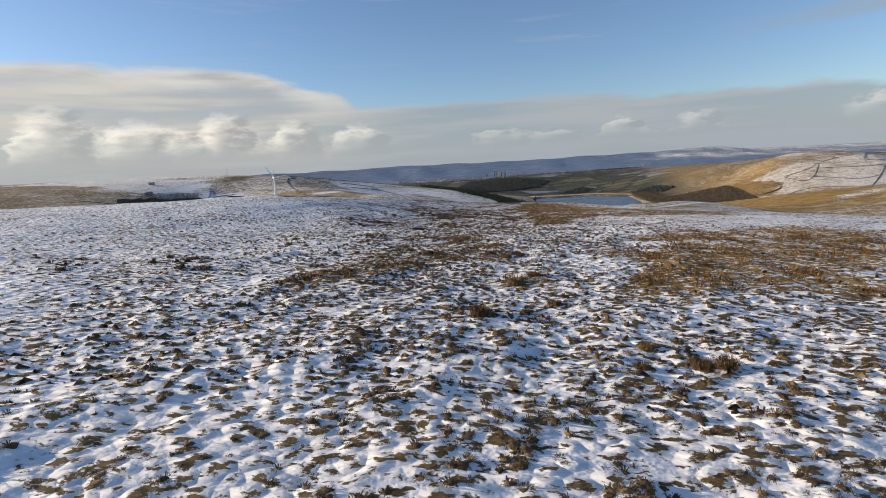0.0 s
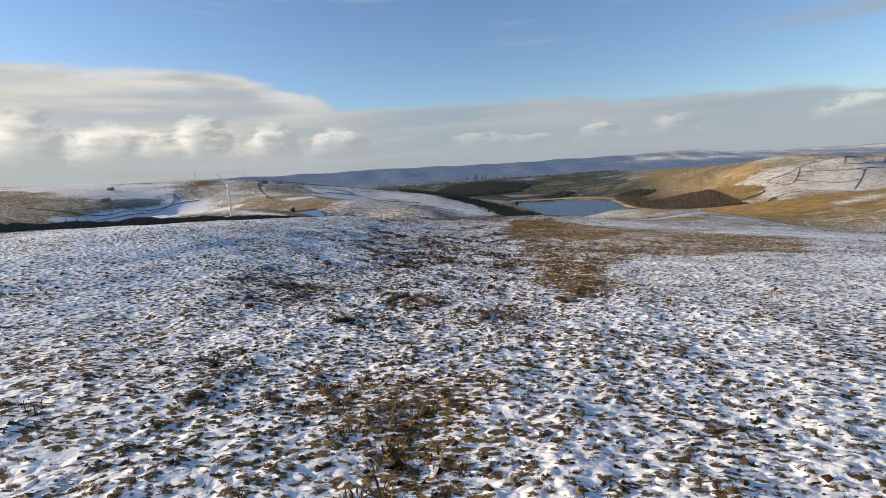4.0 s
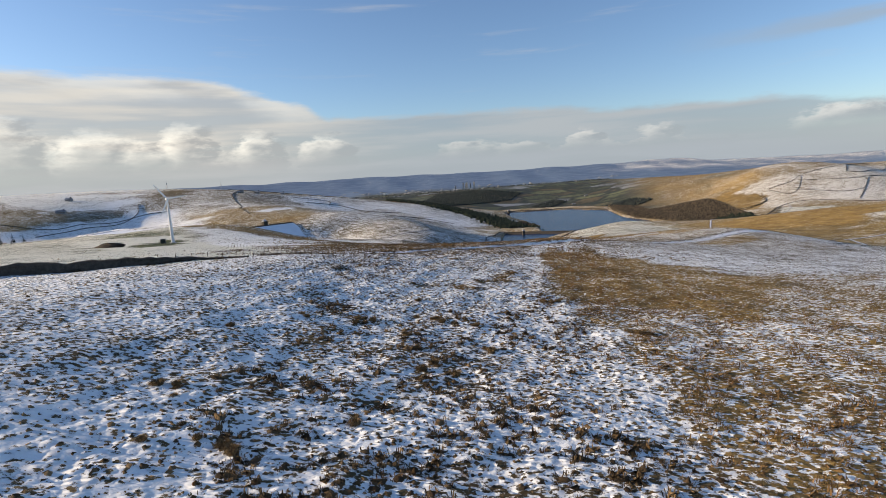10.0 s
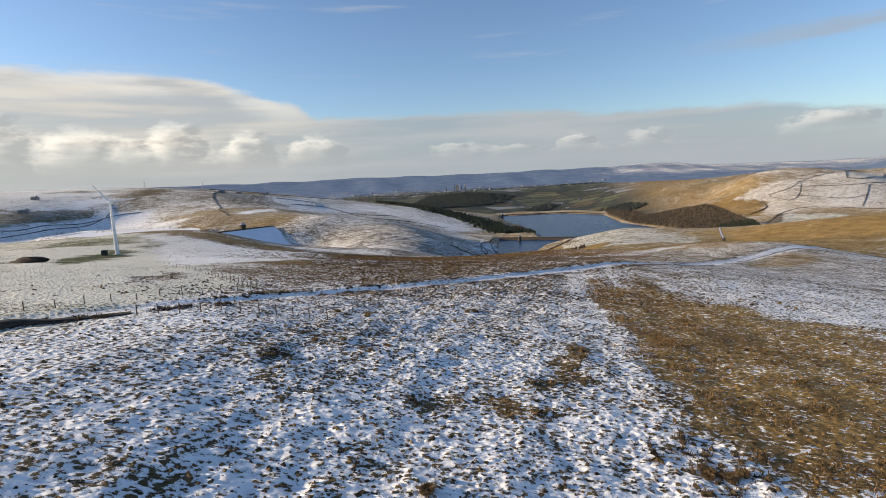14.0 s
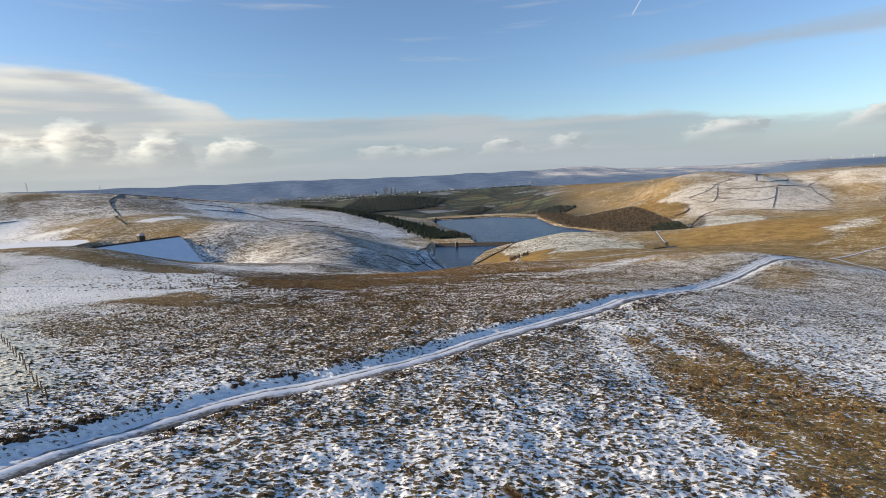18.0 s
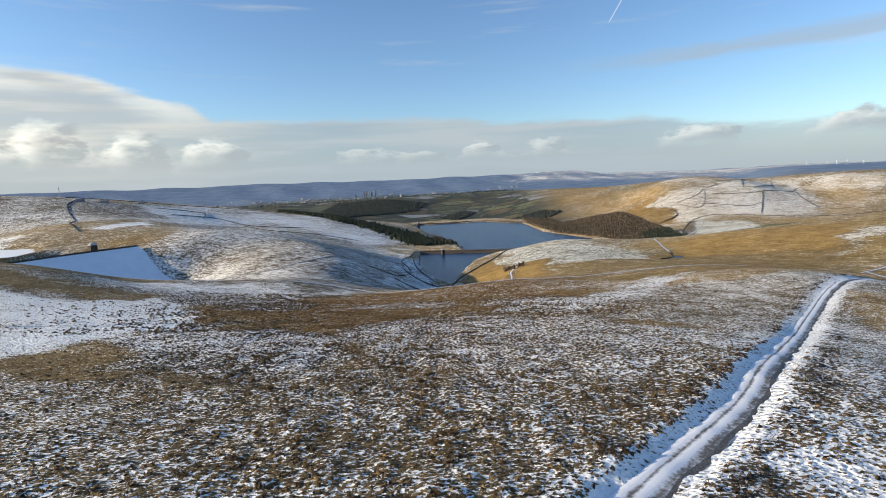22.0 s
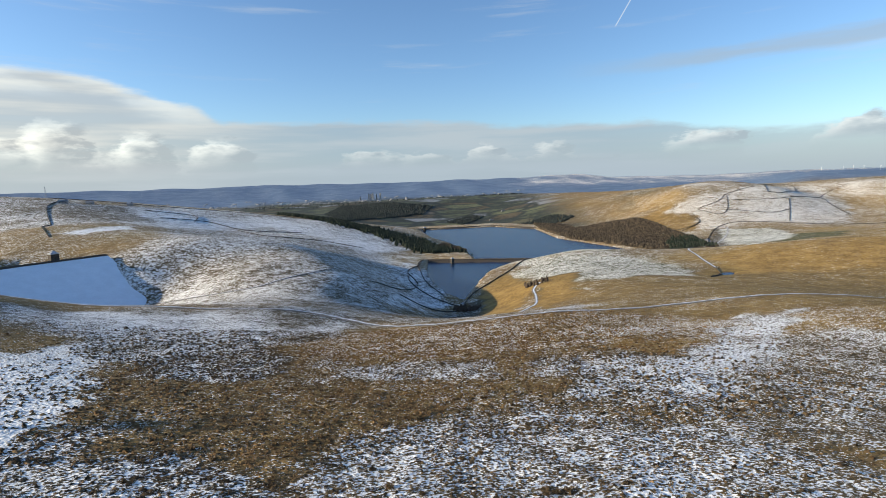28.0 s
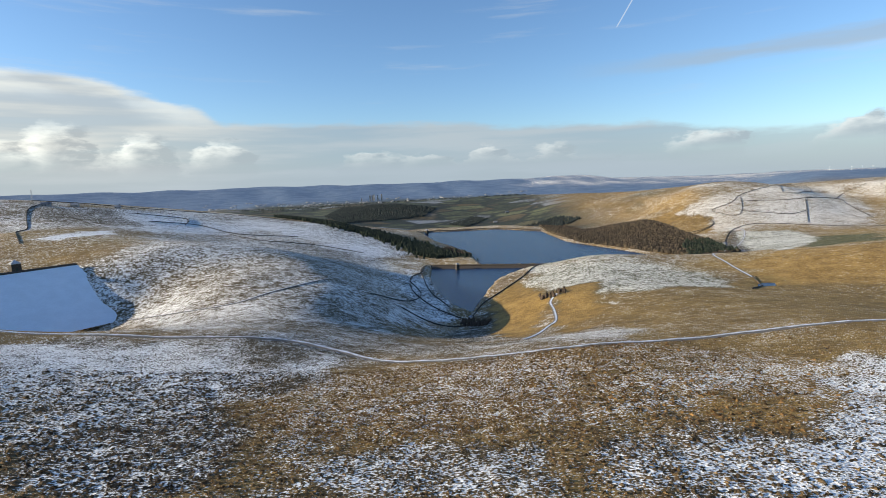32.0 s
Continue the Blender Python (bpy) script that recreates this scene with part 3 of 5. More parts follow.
def sheet():
    side = steps(44.0, (130, 1.1, 3.5), (650, 5, 9), (1300, 10, 18), (4200, 20, 130))
    xs = np.array([-v for v in side[::-1]] + steps(-44.0, (-30, 0.9, 0.45), (13, 0.42, 0.42), (44, 0.5, 1.0))[1:-1] + side)
    ys = np.array(steps(-260.0, (0, 20, 1.5), (235, 0.48, 0.48), (345, 0.7, 0.9), (520, 1.1, 2.5), (1420, 3, 7), (2500, 8, 16), (4960, 18, 60)))
    gx, gy = np.meshgrid(xs, ys)
    gz = ground_z(gx, gy)
    nx, ny = len(xs), len(ys)
    me = bpy.data.meshes.new("ground")
    co = np.stack([gx, gy, gz], -1).reshape(-1, 3)
    i = (np.arange(ny - 1)[:, None] * nx + np.arange(nx - 1)[None]).ravel()
    quad = np.stack([i, i + 1, i + nx + 1, i + nx], -1).astype(np.int32)
    me.vertices.add(len(co))
    me.vertices.foreach_set("co", co.ravel())
    me.loops.add(quad.size)
    me.loops.foreach_set("vertex_index", quad.ravel())
    me.polygons.add(len(quad))
    me.polygons.foreach_set("loop_start", np.arange(0, quad.size, 4, dtype=np.int32))
    me.polygons.foreach_set("use_smooth", np.ones(len(quad), bool))
    me.update(calc_edges=True)
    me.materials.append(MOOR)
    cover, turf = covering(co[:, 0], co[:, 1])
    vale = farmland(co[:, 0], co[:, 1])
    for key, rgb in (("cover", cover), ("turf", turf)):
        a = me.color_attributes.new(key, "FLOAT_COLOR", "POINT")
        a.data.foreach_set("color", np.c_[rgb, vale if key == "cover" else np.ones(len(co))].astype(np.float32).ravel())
    return tagged(new("ground", me), "tussocky winter moorland under thin broken snow", "ground", kind="structure")


# surface cover: outline, snow, orange grass, heather, sown green, softness of the edge
PATCHES = []


def patch(outline, snow, orange, heath, green, soft):
    PATCHES.append((outline, snow, orange, heath, green, soft))


# broad slopes of the far side
patch([(200, 420), (330, 480), (700, 500), (1500, 700), (1500, 1000), (920, 1050), (640, 1000), (480, 930), (330, 720), (235, 600), (170, 500)], 0.30, 0.75, 0.05, 0.15, 45)
patch([(560, 1130), (760, 1110), (940, 1120), (1200, 1250), (1100, 1420), (860, 1330), (700, 1380), (600, 1300)], 0.55, 0.45, 0.08, 0.0, 40)
patch([(480, 1130), (600, 1180), (640, 1300), (560, 1300), (520, 1220)], 0.16, 0.8, 0.1, 0.0, 25)
patch([(520, 1500), (640, 1380), (760, 1400), (800, 1700), (600, 1750), (450, 1650)], 0.30, 0.6, 0.2, 0.05, 60)
patch([(-700, 780), (-430, 720), (-330, 800), (-420, 960), (-480, 1100), (-640, 1000)], 0.55, 0.25, 0.1, 0.0, 40)
patch([(-560, 945), (-525, 1019), (-461, 1055), (-434, 976), (-486, 949), (-533, 912)], 0.14, 0.3, 0.35, 0.0, 20)
patch([(-440, 800), (-330, 760), (-230, 720), (-215, 780), (-300, 850), (-400, 880)], 0.36, 0.55, 0.05, 0.1, 25)
patch([(-400, 870), (-280, 880), (-150, 960), (-60, 1000), (0, 1080), (-80, 1230), (-280, 1260), (-420, 1060)], 0.58, 0.05, 0.35, 0.0, 30)
patch([(-600, 770), (-606, 823), (-572, 937), (-555, 919), (-550, 831), (-559, 766)], 0.9, 0.0, 0.0, 0.1, 10)
patch([(-900, 900), (-700, 850), (-650, 1000), (-800, 1200), (-1100, 1300), (-1100, 1050)], 0.80, 0.1, 0.05, 0.3, 40)
patch([(-200, 660), (-100, 600), (-40, 640), (-10, 690), (20, 800), (-60, 830), (-150, 800), (-200, 740)], 0.56, 0.05, 0.0, 0.0, 25)
patch([(-54, 866), (-32, 926), (25, 921), (-2, 826), (-30, 835)], 0.62, 0.6, 0.0, 0.1, 14)
patch([(38, 547), (60, 620), (82, 700), (86, 722), (109, 724), (106, 649), (82, 606), (51, 539)], 0.04, 0.85, 0.0, 0.05, 5)
patch([(84, 582), (105, 632), (122, 606), (108, 556), (77, 518), (64, 516)], 0.05, 0.85, 0.0, 0.05, 6)
patch([(20, 520), (45, 560), (70, 690), (50, 660), (25, 610)], 0.30, 0.0, 0.5, 0.0, 6)
patch([(130, 850), (215, 900), (213, 782), (244, 690), (195, 658), (134, 660), (112, 719), (130, 770)], 0.50, 0.35, 0.0, 0.40, 18)
patch([(120, 560), (180, 600), (230, 640), (300, 700), (240, 690), (160, 650), (125, 620)], 0.42, 0.55, 0.05, 0.2, 18)
patch([(-210, 685), (-200, 712), (-159, 880), (-36, 709), (-9, 606), (-64, 551), (-173, 639)], 0.57, 0.10, 0.30, 0.0, 12)
patch([(-36, 715), (20, 860), (44, 760), (40, 690), (10, 620), (-9, 606)], 0.60, 0.0, 0.3, 0.0, 8)
patch([(-369, 1088), (-247, 1163), (-75, 1230), (31, 1051), (-30, 839), (-171, 947), (-259, 1022)], 0.56, 0.0, 0.55, 0.0, 22)
patch([(-60, 478), (-30, 482), (60, 470), (130, 470), (120, 500), (40, 505), (-20, 530), (-60, 520)], 0.46, 0.25, 0.3, 0.0, 8)
patch([(256, 695), (349, 762), (543, 925), (831, 1046), (1400, 1000), (1400, 560), (600, 480), (251, 530), (219, 600)], 0.26, 0.82, 0.02, 0.15, 22)
patch([(605, 1072), (666, 1036), (618, 967), (490, 871), (471, 874)], 0.74, 0.1, 0.0, 0.6, 6)
patch([(330, 1500), (450, 1470), (640, 1390), (820, 1700), (720, 2150), (480, 2050), (310, 1800)], 0.32, 0.35, 0.42, 0.2, 40)
patch([(250, 530), (330, 540), (420, 580), (400, 600), (300, 565)], 0.55, 0.4, 0.0, 0.2, 8)
# fields and slopes round the upper basin
patch([(-733, 924), (-571, 966), (-595, 921), (-572, 854), (-635, 814), (-900, 850)], 0.86, 0.05, 0.0, 0.35, 8)
patch([(-623, 801), (-563, 853), (-477, 871), (-506, 826), (-544, 711), (-700, 700)], 0.36, 0.35, 0.2, 0.0, 8)
patch([(-533, 699), (-474, 866), (-353, 765), (-348, 742), (-359, 600), (-494, 655)], 0.66, 0.1, 0.2, 0.0, 10)
patch([(-31, 2232), (13, 2063), (-237, 1981), (-306, 2355)], 0.12, 0.2, 0.0, 0.95, 20)
patch([(-552, 640), (-552, 790), (-525, 880), (-470, 890), (-440, 800), (-470, 700), (-500, 620)], 0.84, 0.0, 0.05, 0.0, 8)
# the brow and the slope to the road
patch([(-30, 455), (19, 451), (87, 449), (150, 440), (200, 400), (130, 380), (82, 395), (58, 398), (28, 394), (0, 400), (-23, 419)], 0.32, 0.72, 0.08, 0.0, 8)
patch([(38, 398), (54, 402), (70, 401), (76, 394), (54, 385), (38, 389)], 0.10, 0.85, 0.1, 0.0, 3)
patch([(44, 406), (79, 405), (62, 388), (42, 387)], 0.18, 0.75, 0.15, 0.0, 4)
# heather laid thick here also darkens, in colour, a slope that lies in shade
patch([(-205, 560), (-82, 487), (-31, 484), (-34, 464), (-48, 439), (-66, 427), (-110, 440), (-190, 500)], 0.49, 0.0, 0.75, 0.0, 15)
patch([(-160, 418), (-130, 408), (-87, 392), (-66, 367), (-76, 333), (-104, 326), (-150, 380)], 0.90, 0.0, 0.0, 0.25, 4)
patch([(-86, 378), (-62, 381), (-44, 373), (-40, 360), (-48, 340), (-64, 335)], 0.42, 0.1, 0.6, 0.0, 5)
patch([(-250, 480), (-150, 470), (-60, 475), (-60, 490), (-140, 520), (-250, 560)], 0.25, 0.45, 0.1, 0.0, 8)
# the fields below the turbine
patch([(-62, 184), (-56, 205), (-57, 226), (-53, 237), (-70, 259), (-104, 296), (-152, 368), (-300, 590), (-420, 520), (-300, 330), (-140, 200)], 0.58, 0.05, 0.0, 0.80, 4)
patch([(-150, 277), (-200, 360), (-240, 430), (-190, 420), (-140, 345), (-133, 300)], 0.38, 0.0, 0.0, 0.95, 12)
patch([(-262, 540), (-254, 560), (-190, 450), (-100, 375), (-86, 326), (-99, 298), (-129, 338)], 0.70, 0.0, 0.0, 0.3, 5)
patch([(-240, 455), (-150, 424), (-100, 407), (-58, 412), (-60, 430), (-105, 432), (-160, 450), (-245, 480)], 0.24, 0.55, 0.25, 0.0, 4)
# first moor
patch([(17, 61), (38, 77), (51, 73), (21, 29), (18, 29), (13, 26), (9, 26), (9, 33), (10, 41), (14, 45)], 0.41, 0.85, 0.1, 0, 2)
patch([(-1, 41), (3, 32), (3, 29), (1, 30), (0, 35)], 0.49, 0.75, 0.1, 0, 1.5)
patch([(-14, 30), (-13, 47), (-3, 68), (-1, 47), (-5, 37), (-9, 30), (-12, 28)], 0.45, 0.55, 0.3, 0, 1.8)
patch([(-42, 42), (-40, 43), (-31, 33), (-33, 32)], 0.51, 0.2, 0.6, 0, 1.2)
patch([(-30, 39), (-27, 44), (-21, 36), (-23, 33)], 0.53, 0.3, 0.5, 0, 1.2)
patch([(7, 195), (57, 183), (82, 177), (55, 129), (18, 120), (11, 86), (8, 84), (5, 89), (4, 112)], 0.38, 0.75, 0.25, 0, 3)
patch([(-28, 140), (7, 189), (4, 112), (5, 89), (-2, 78), (-7, 85), (-12, 98), (-21, 113)], 0.59, 0.4, 0.4, 0, 4)
patch([(-31, 95), (-29, 101), (-21, 98), (-17, 92), (-18, 85), (-25, 85)], 0.49, 0.35, 0.5, 0, 2)
patch([(-10, 65), (-7, 67), (-1, 65), (-2, 62), (-6, 61), (-10, 61)], 0.47, 0.5, 0.35, 0, 1.3)
patch([(-24, 52), (-26, 59), (-26, 62), (-22, 61), (-22, 71), (-18, 71), (-16, 66), (-19, 63), (-20, 57), (-20, 53), (-22, 52)], 0.58, 0.25, 0.5, 0, 1.2)
patch([(-12, 48), (-8, 51), (-5, 48), (-3, 46), (-3, 44), (-9, 43)], 0.65, 0.25, 0.3, 0, 1.5)
patch([(23, 120), (64, 116), (41, 85), (12, 77)], 0.61, 0.42, 0.05, 0, 4)
# second moor
patch([(14, 251), (29, 258), (26, 214), (43, 199), (82, 214), (17, 132), (18, 139), (16, 146), (10, 146), (10, 164), (9, 179), (8, 195)], 0.44, 0.72, 0.2, 0, 3)
patch([(15, 180), (24, 180), (23, 172), (14, 170)], 0.72, 0.2, 0.1, 0, 1.5)
patch([(-30, 168), (-22, 163), (-20, 156), (-24, 156)], 0.46, 0.35, 0.5, 0, 1.2)
patch([(-25, 146), (-23, 152), (-21, 142), (-23, 141)], 0.46, 0.45, 0.4, 0, 1)
patch([(-28, 138), (-24, 140), (-22, 135), (-26, 134)], 0.5, 0.25, 0.5, 0, 1)
patch([(-18, 133), (-16, 135), (-13, 129), (-16, 130)], 0.5, 0.3, 0.5, 0, 1)
patch([(-21, 128), (-10, 133), (1, 132), (2, 124), (-19, 122)], 0.66, 0.3, 0.45, 0, 3)
# third moor
patch([(16, 245), (19, 226), (22, 215), (25, 209), (39, 204), (27, 190), (18, 188), (16, 192), (10, 193), (9, 205)], 0.26, 0.72, 0.22, 0, 2)
patch([(9, 193), (16, 192), (16, 186), (17, 177), (11, 171), (7, 171), (7, 177), (5, 183)], 0.34, 0.72, 0.2, 0, 2)
patch([(-2, 196), (2, 202), (-2, 187), (-6, 185)], 0.32, 0.5, 0.4, 0, 1)
patch([(-11, 183), (-6, 181), (-6, 179), (-10, 179)], 0.36, 0.5, 0.35, 0, 1)
patch([(-17, 181), (-13, 183), (-13, 181), (-16, 179)], 0.38, 0.45, 0.35, 0, 1)
patch([(-33, 190), (-31, 191), (-27, 179), (-28, 179)], 0.38, 0.15, 0.45, 0, 1)
# forks
patch([(33, 275), (90, 318), (90, 285), (26, 232), (27, 243), (29, 259)], 0.47, 0.18, 0.1, 0, 3)
patch([(13, 263), (19, 263), (12, 241), (9, 229), (10, 223), (8, 223), (7, 227), (7, 236)], 0.69, 0.1, 0.1, 0, 0.9)
patch([(24, 261), (22, 251), (18, 237), (18, 229), (17, 225), (15, 223), (15, 227), (17, 238), (20, 252)], 0.67, 0.1, 0.1, 0, 0.9)
patch([(29, 261), (31, 256), (28, 241), (29, 237), (24, 237), (22, 243)], 0.31, 0.55, 0.35, 0, 1)
patch([(13, 236), (14, 233), (17, 228), (17, 224), (13, 222), (10, 225), (11, 231)], 0.31, 0.6, 0.35, 0, 1)
patch([(122, 359), (137, 353), (103, 316), (87, 316)], 0.35, 0.6, 0, 0, 1.5)
# beyond the track
patch([(-99, 321), (-70, 334), (38, 333), (62, 328), (27, 280), (1, 266), (-16, 256), (-29, 251), (-45, 249), (-57, 257), (-72, 289)], 0.46, 0.32, 0.32, 0, 3)
patch([(-83, 310), (-79, 420), (56, 375), (71, 342), (30, 298), (-47, 300)], 0.23, 0.58, 0.25, 0, 4)
patch([(-77, 339), (-60, 355), (-30, 332), (-24, 311), (-26, 298), (-55, 304)], 0.49, 0.15, 0.55, 0, 4)
patch([(-28, 355), (20, 356), (52, 314), (21, 288), (-22, 298)], 0.48, 0.26, 0.26, 0, 6)
patch([(-57, 437), (-11, 471), (38, 421), (21, 376), (-4, 361), (-30, 390)], 0.31, 0.62, 0.15, 0, 5)
patch([(37, 397), (86, 400), (132, 383), (55, 317), (20, 354)], 0.43, 0.26, 0.2, 0, 4)
patch([(45, 399), (68, 396), (61, 381), (40, 383)], 0.28, 0.3, 0.6, 0, 2)
patch([(-108, 385), (-102, 402), (-68, 365), (-68, 351), (-81, 342)], 0.93, 0, 0, 0.2, 2)
# road slope
patch([(-53, 438), (-28, 462), (18, 447), (87, 449), (120, 435), (98, 416), (67, 395), (26, 399), (5, 398), (-14, 393), (-34, 407)], 0.41, 0.68, 0.08, 0, 4)
patch([(47, 407), (72, 400), (70, 392), (51, 385), (39, 390)], 0.25, 0.8, 0.1, 0, 2.5)
patch([(-125, 479), (-49, 495), (-25, 477), (-39, 438), (-57, 433), (-89, 425)], 0.57, 0.05, 0.35, 0, 4)
patch([(87, 417), (94, 412), (54, 378), (50, 382)], 0.59, 0.15, 0.1, 0, 3)
patch([(-89, 425), (-57, 433), (-39, 408), (-40, 383), (-64, 386)], 0.43, 0.1, 0.62, 0, 3)
patch([(-33, 397), (9, 395), (59, 382), (42, 368), (-31, 382)], 0.52, 0.22, 0.15, 0, 4)
patch([(9, 397), (20, 397), (12, 374), (6, 375)], 0.29, 0.6, 0.2, 0, 1.5)
# hillsides
patch([(-206, 681), (-153, 709), (-57, 912), (16, 735), (-24, 561), (-151, 625)], 0.46, 0.16, 0.15, 0, 14)
patch([(-365, 1071), (-162, 1169), (44, 1012), (-56, 894), (-227, 877)], 0.66, 0, 0.2, 0, 14)
patch([(-433, 1021), (-367, 1066), (-284, 951), (-339, 889)], 0.38, 0.05, 0.4, 0, 10)
patch([(-284, 748), (-245, 748), (-222, 702), (-258, 715)], 0.18, 0.62, 0.1, 0, 8)
patch([(-303, 791), (-282, 881), (-261, 835), (-291, 779)], 0.84, 0, 0, 0, 4)
# west fields
patch([(-683, 873), (-579, 951), (-597, 825), (-604, 783)], 0.78, 0.05, 0, 0.35, 6)
patch([(-588, 766), (-564, 854), (-527, 866), (-546, 799), (-553, 726)], 0.34, 0.3, 0.3, 0, 6)
patch([(-541, 934), (-475, 1038), (-407, 1181), (-418, 981), (-458, 913), (-514, 863)], 0.44, 0.32, 0.22, 0, 10)
patch([(-395, 876), (-316, 796), (-256, 774), (-229, 719), (-329, 746)], 0.34, 0.5, 0.05, 0, 6)
patch([(-233, 380), (-180, 398), (-137, 350), (-61, 248), (-63, 219), (-78, 211)], 0.74, 0.05, 0, 0.85, 4)
patch([(-170, 331), (-179, 378), (-161, 368), (-144, 306)], 0.14, 0, 0, 1, 3)
patch([(-93, 260), (-88, 273), (-77, 258), (-82, 246)], 0.34, 0.2, 0.4, 0, 2)
patch([(-144, 358), (-95, 428), (-67, 367), (-103, 301)], 0.72, 0.1, 0.05, 0.1, 3)
# right hills
patch([(535, 1330), (580, 1257), (602, 1175), (560, 1139), (522, 1139), (508, 1257)], -0.08, 0.62, 0, 0, 5)
patch([(643, 1224), (703, 1239), (1025, 1225), (868, 1107), (629, 1173)], 0.52, 0.25, 0.05, 0, 9)
patch([(661, 1365), (764, 1320), (1077, 1352), (1042, 1240), (709, 1248), (632, 1319)], 0.38, 0.4, 0, 0, 12)
# dark cover painted in for the shade on a bank beside the path
patch([(598, 1117), (615, 1065), (473, 878), (323, 737), (447, 924)], 0.3, 0, 0.45, 0, 5)
patch([(606, 1067), (610, 1008), (531, 885), (377, 758)], 0.44, 0, 0, 0.6, 4)
patch([(616, 1026), (657, 902), (416, 693), (369, 724)], 0.12, 0.3, 0, 0.7, 8)
patch([(318, 710), (393, 673), (249, 547), (209, 590)], 0.04, 0.78, 0, 0.15, 10)
patch([(138, 800), (199, 753), (231, 698), (215, 613), (129, 551), (103, 603), (117, 706)], 0.56, 0.12, 0, 0.5, 8)
patch([(102, 593), (143, 562), (131, 512), (85, 513), (75, 530)], 0.22, 0.55, 0.1, 0, 6)
patch([(75, 708), (107, 744), (103, 672), (67, 581), (51, 592)], -0.08, 0.8, 0, 0.05, 4)
patch([(117, 669), (142, 657), (105, 570), (79, 552), (86, 592)], -0.04, 0.78, 0, 0.05, 4)
# right slopes
patch([(418, 1812), (562, 1902), (1625, 3708), (700, 1589), (580, 1366), (495, 1497), (320, 1373)], 0.22, 0.55, 0.2, 0, 25)
patch([(679, 1553), (683, 1338), (640, 1259), (587, 1352)], 0.3, 0.62, 0, 0, 8)
patch([(597, 1275), (790, 1299), (680, 1139), (575, 1160)], 0.55, 0.42, 0, 0, 8)
patch([(796, 1298), (1052, 1352), (884, 1131), (801, 1084), (675, 1132)], 0.62, 0.48, 0, 0, 6)
patch([(1025, 1271), (1093, 1206), (462, 664), (824, 1049)], 0.34, 0.6, 0, 0, 8)
patch([(575, 1288), (626, 1205), (565, 1113), (515, 1139)], 0.16, 0.66, 0, 0, 5)
patch([(597, 1100), (676, 1065), (612, 952), (324, 688)], 0.62, 0.05, 0, 0.6, 4)
patch([(273, 684), (349, 719), (418, 626), (322, 544), (229, 567)], 0.1, 0.88, 0, 0, 7)
patch([(124, 613), (248, 590), (322, 544), (146, 394), (102, 422), (59, 452)], 0.2, 0.66, 0.08, 0.1, 7)
# hillsides
patch([(-253, 903), (-176, 1086), (-33, 919), (-1, 683), (-21, 530), (-83, 496), (-162, 636)], 0.48, 0.15, 0.15, 0, 14)
patch([(-110, 489), (-68, 495), (-31, 481), (-42, 441), (-89, 433)], 0.36, 0.1, 0.42, 0, 8)
# road slope
patch([(43, 381), (79, 389), (40, 356), (11, 362), (20, 371)], 0.61, 0.15, 0.1, 0, 3)
patch([(97, 423), (114, 419), (85, 394), (81, 401)], 0.63, 0.12, 0.1, 0, 3)
patch([(-128, 476), (-65, 488), (-44, 456), (-52, 420), (-70, 406), (-83, 406)], 0.52, 0.05, 0.4, 0, 4)
# second moor
patch([(16, 251), (25, 238), (40, 214), (51, 196), (20, 158), (20, 169), (14, 174), (5, 179)], 0.3, 0.74, 0.12, 0, 2.5)


def farmland(x, y):
    """Where the enclosed fields of the vale lie, beyond the great reservoir."""
    away = np.hypot(x, y - 150)
    return smooth(away, 1320, 1420) * smooth(away, 3900, 3100) * smooth(x - 0.18 * y, 330, 150) * smooth(x, -900, -500) * smooth(y, 1380, 1480)


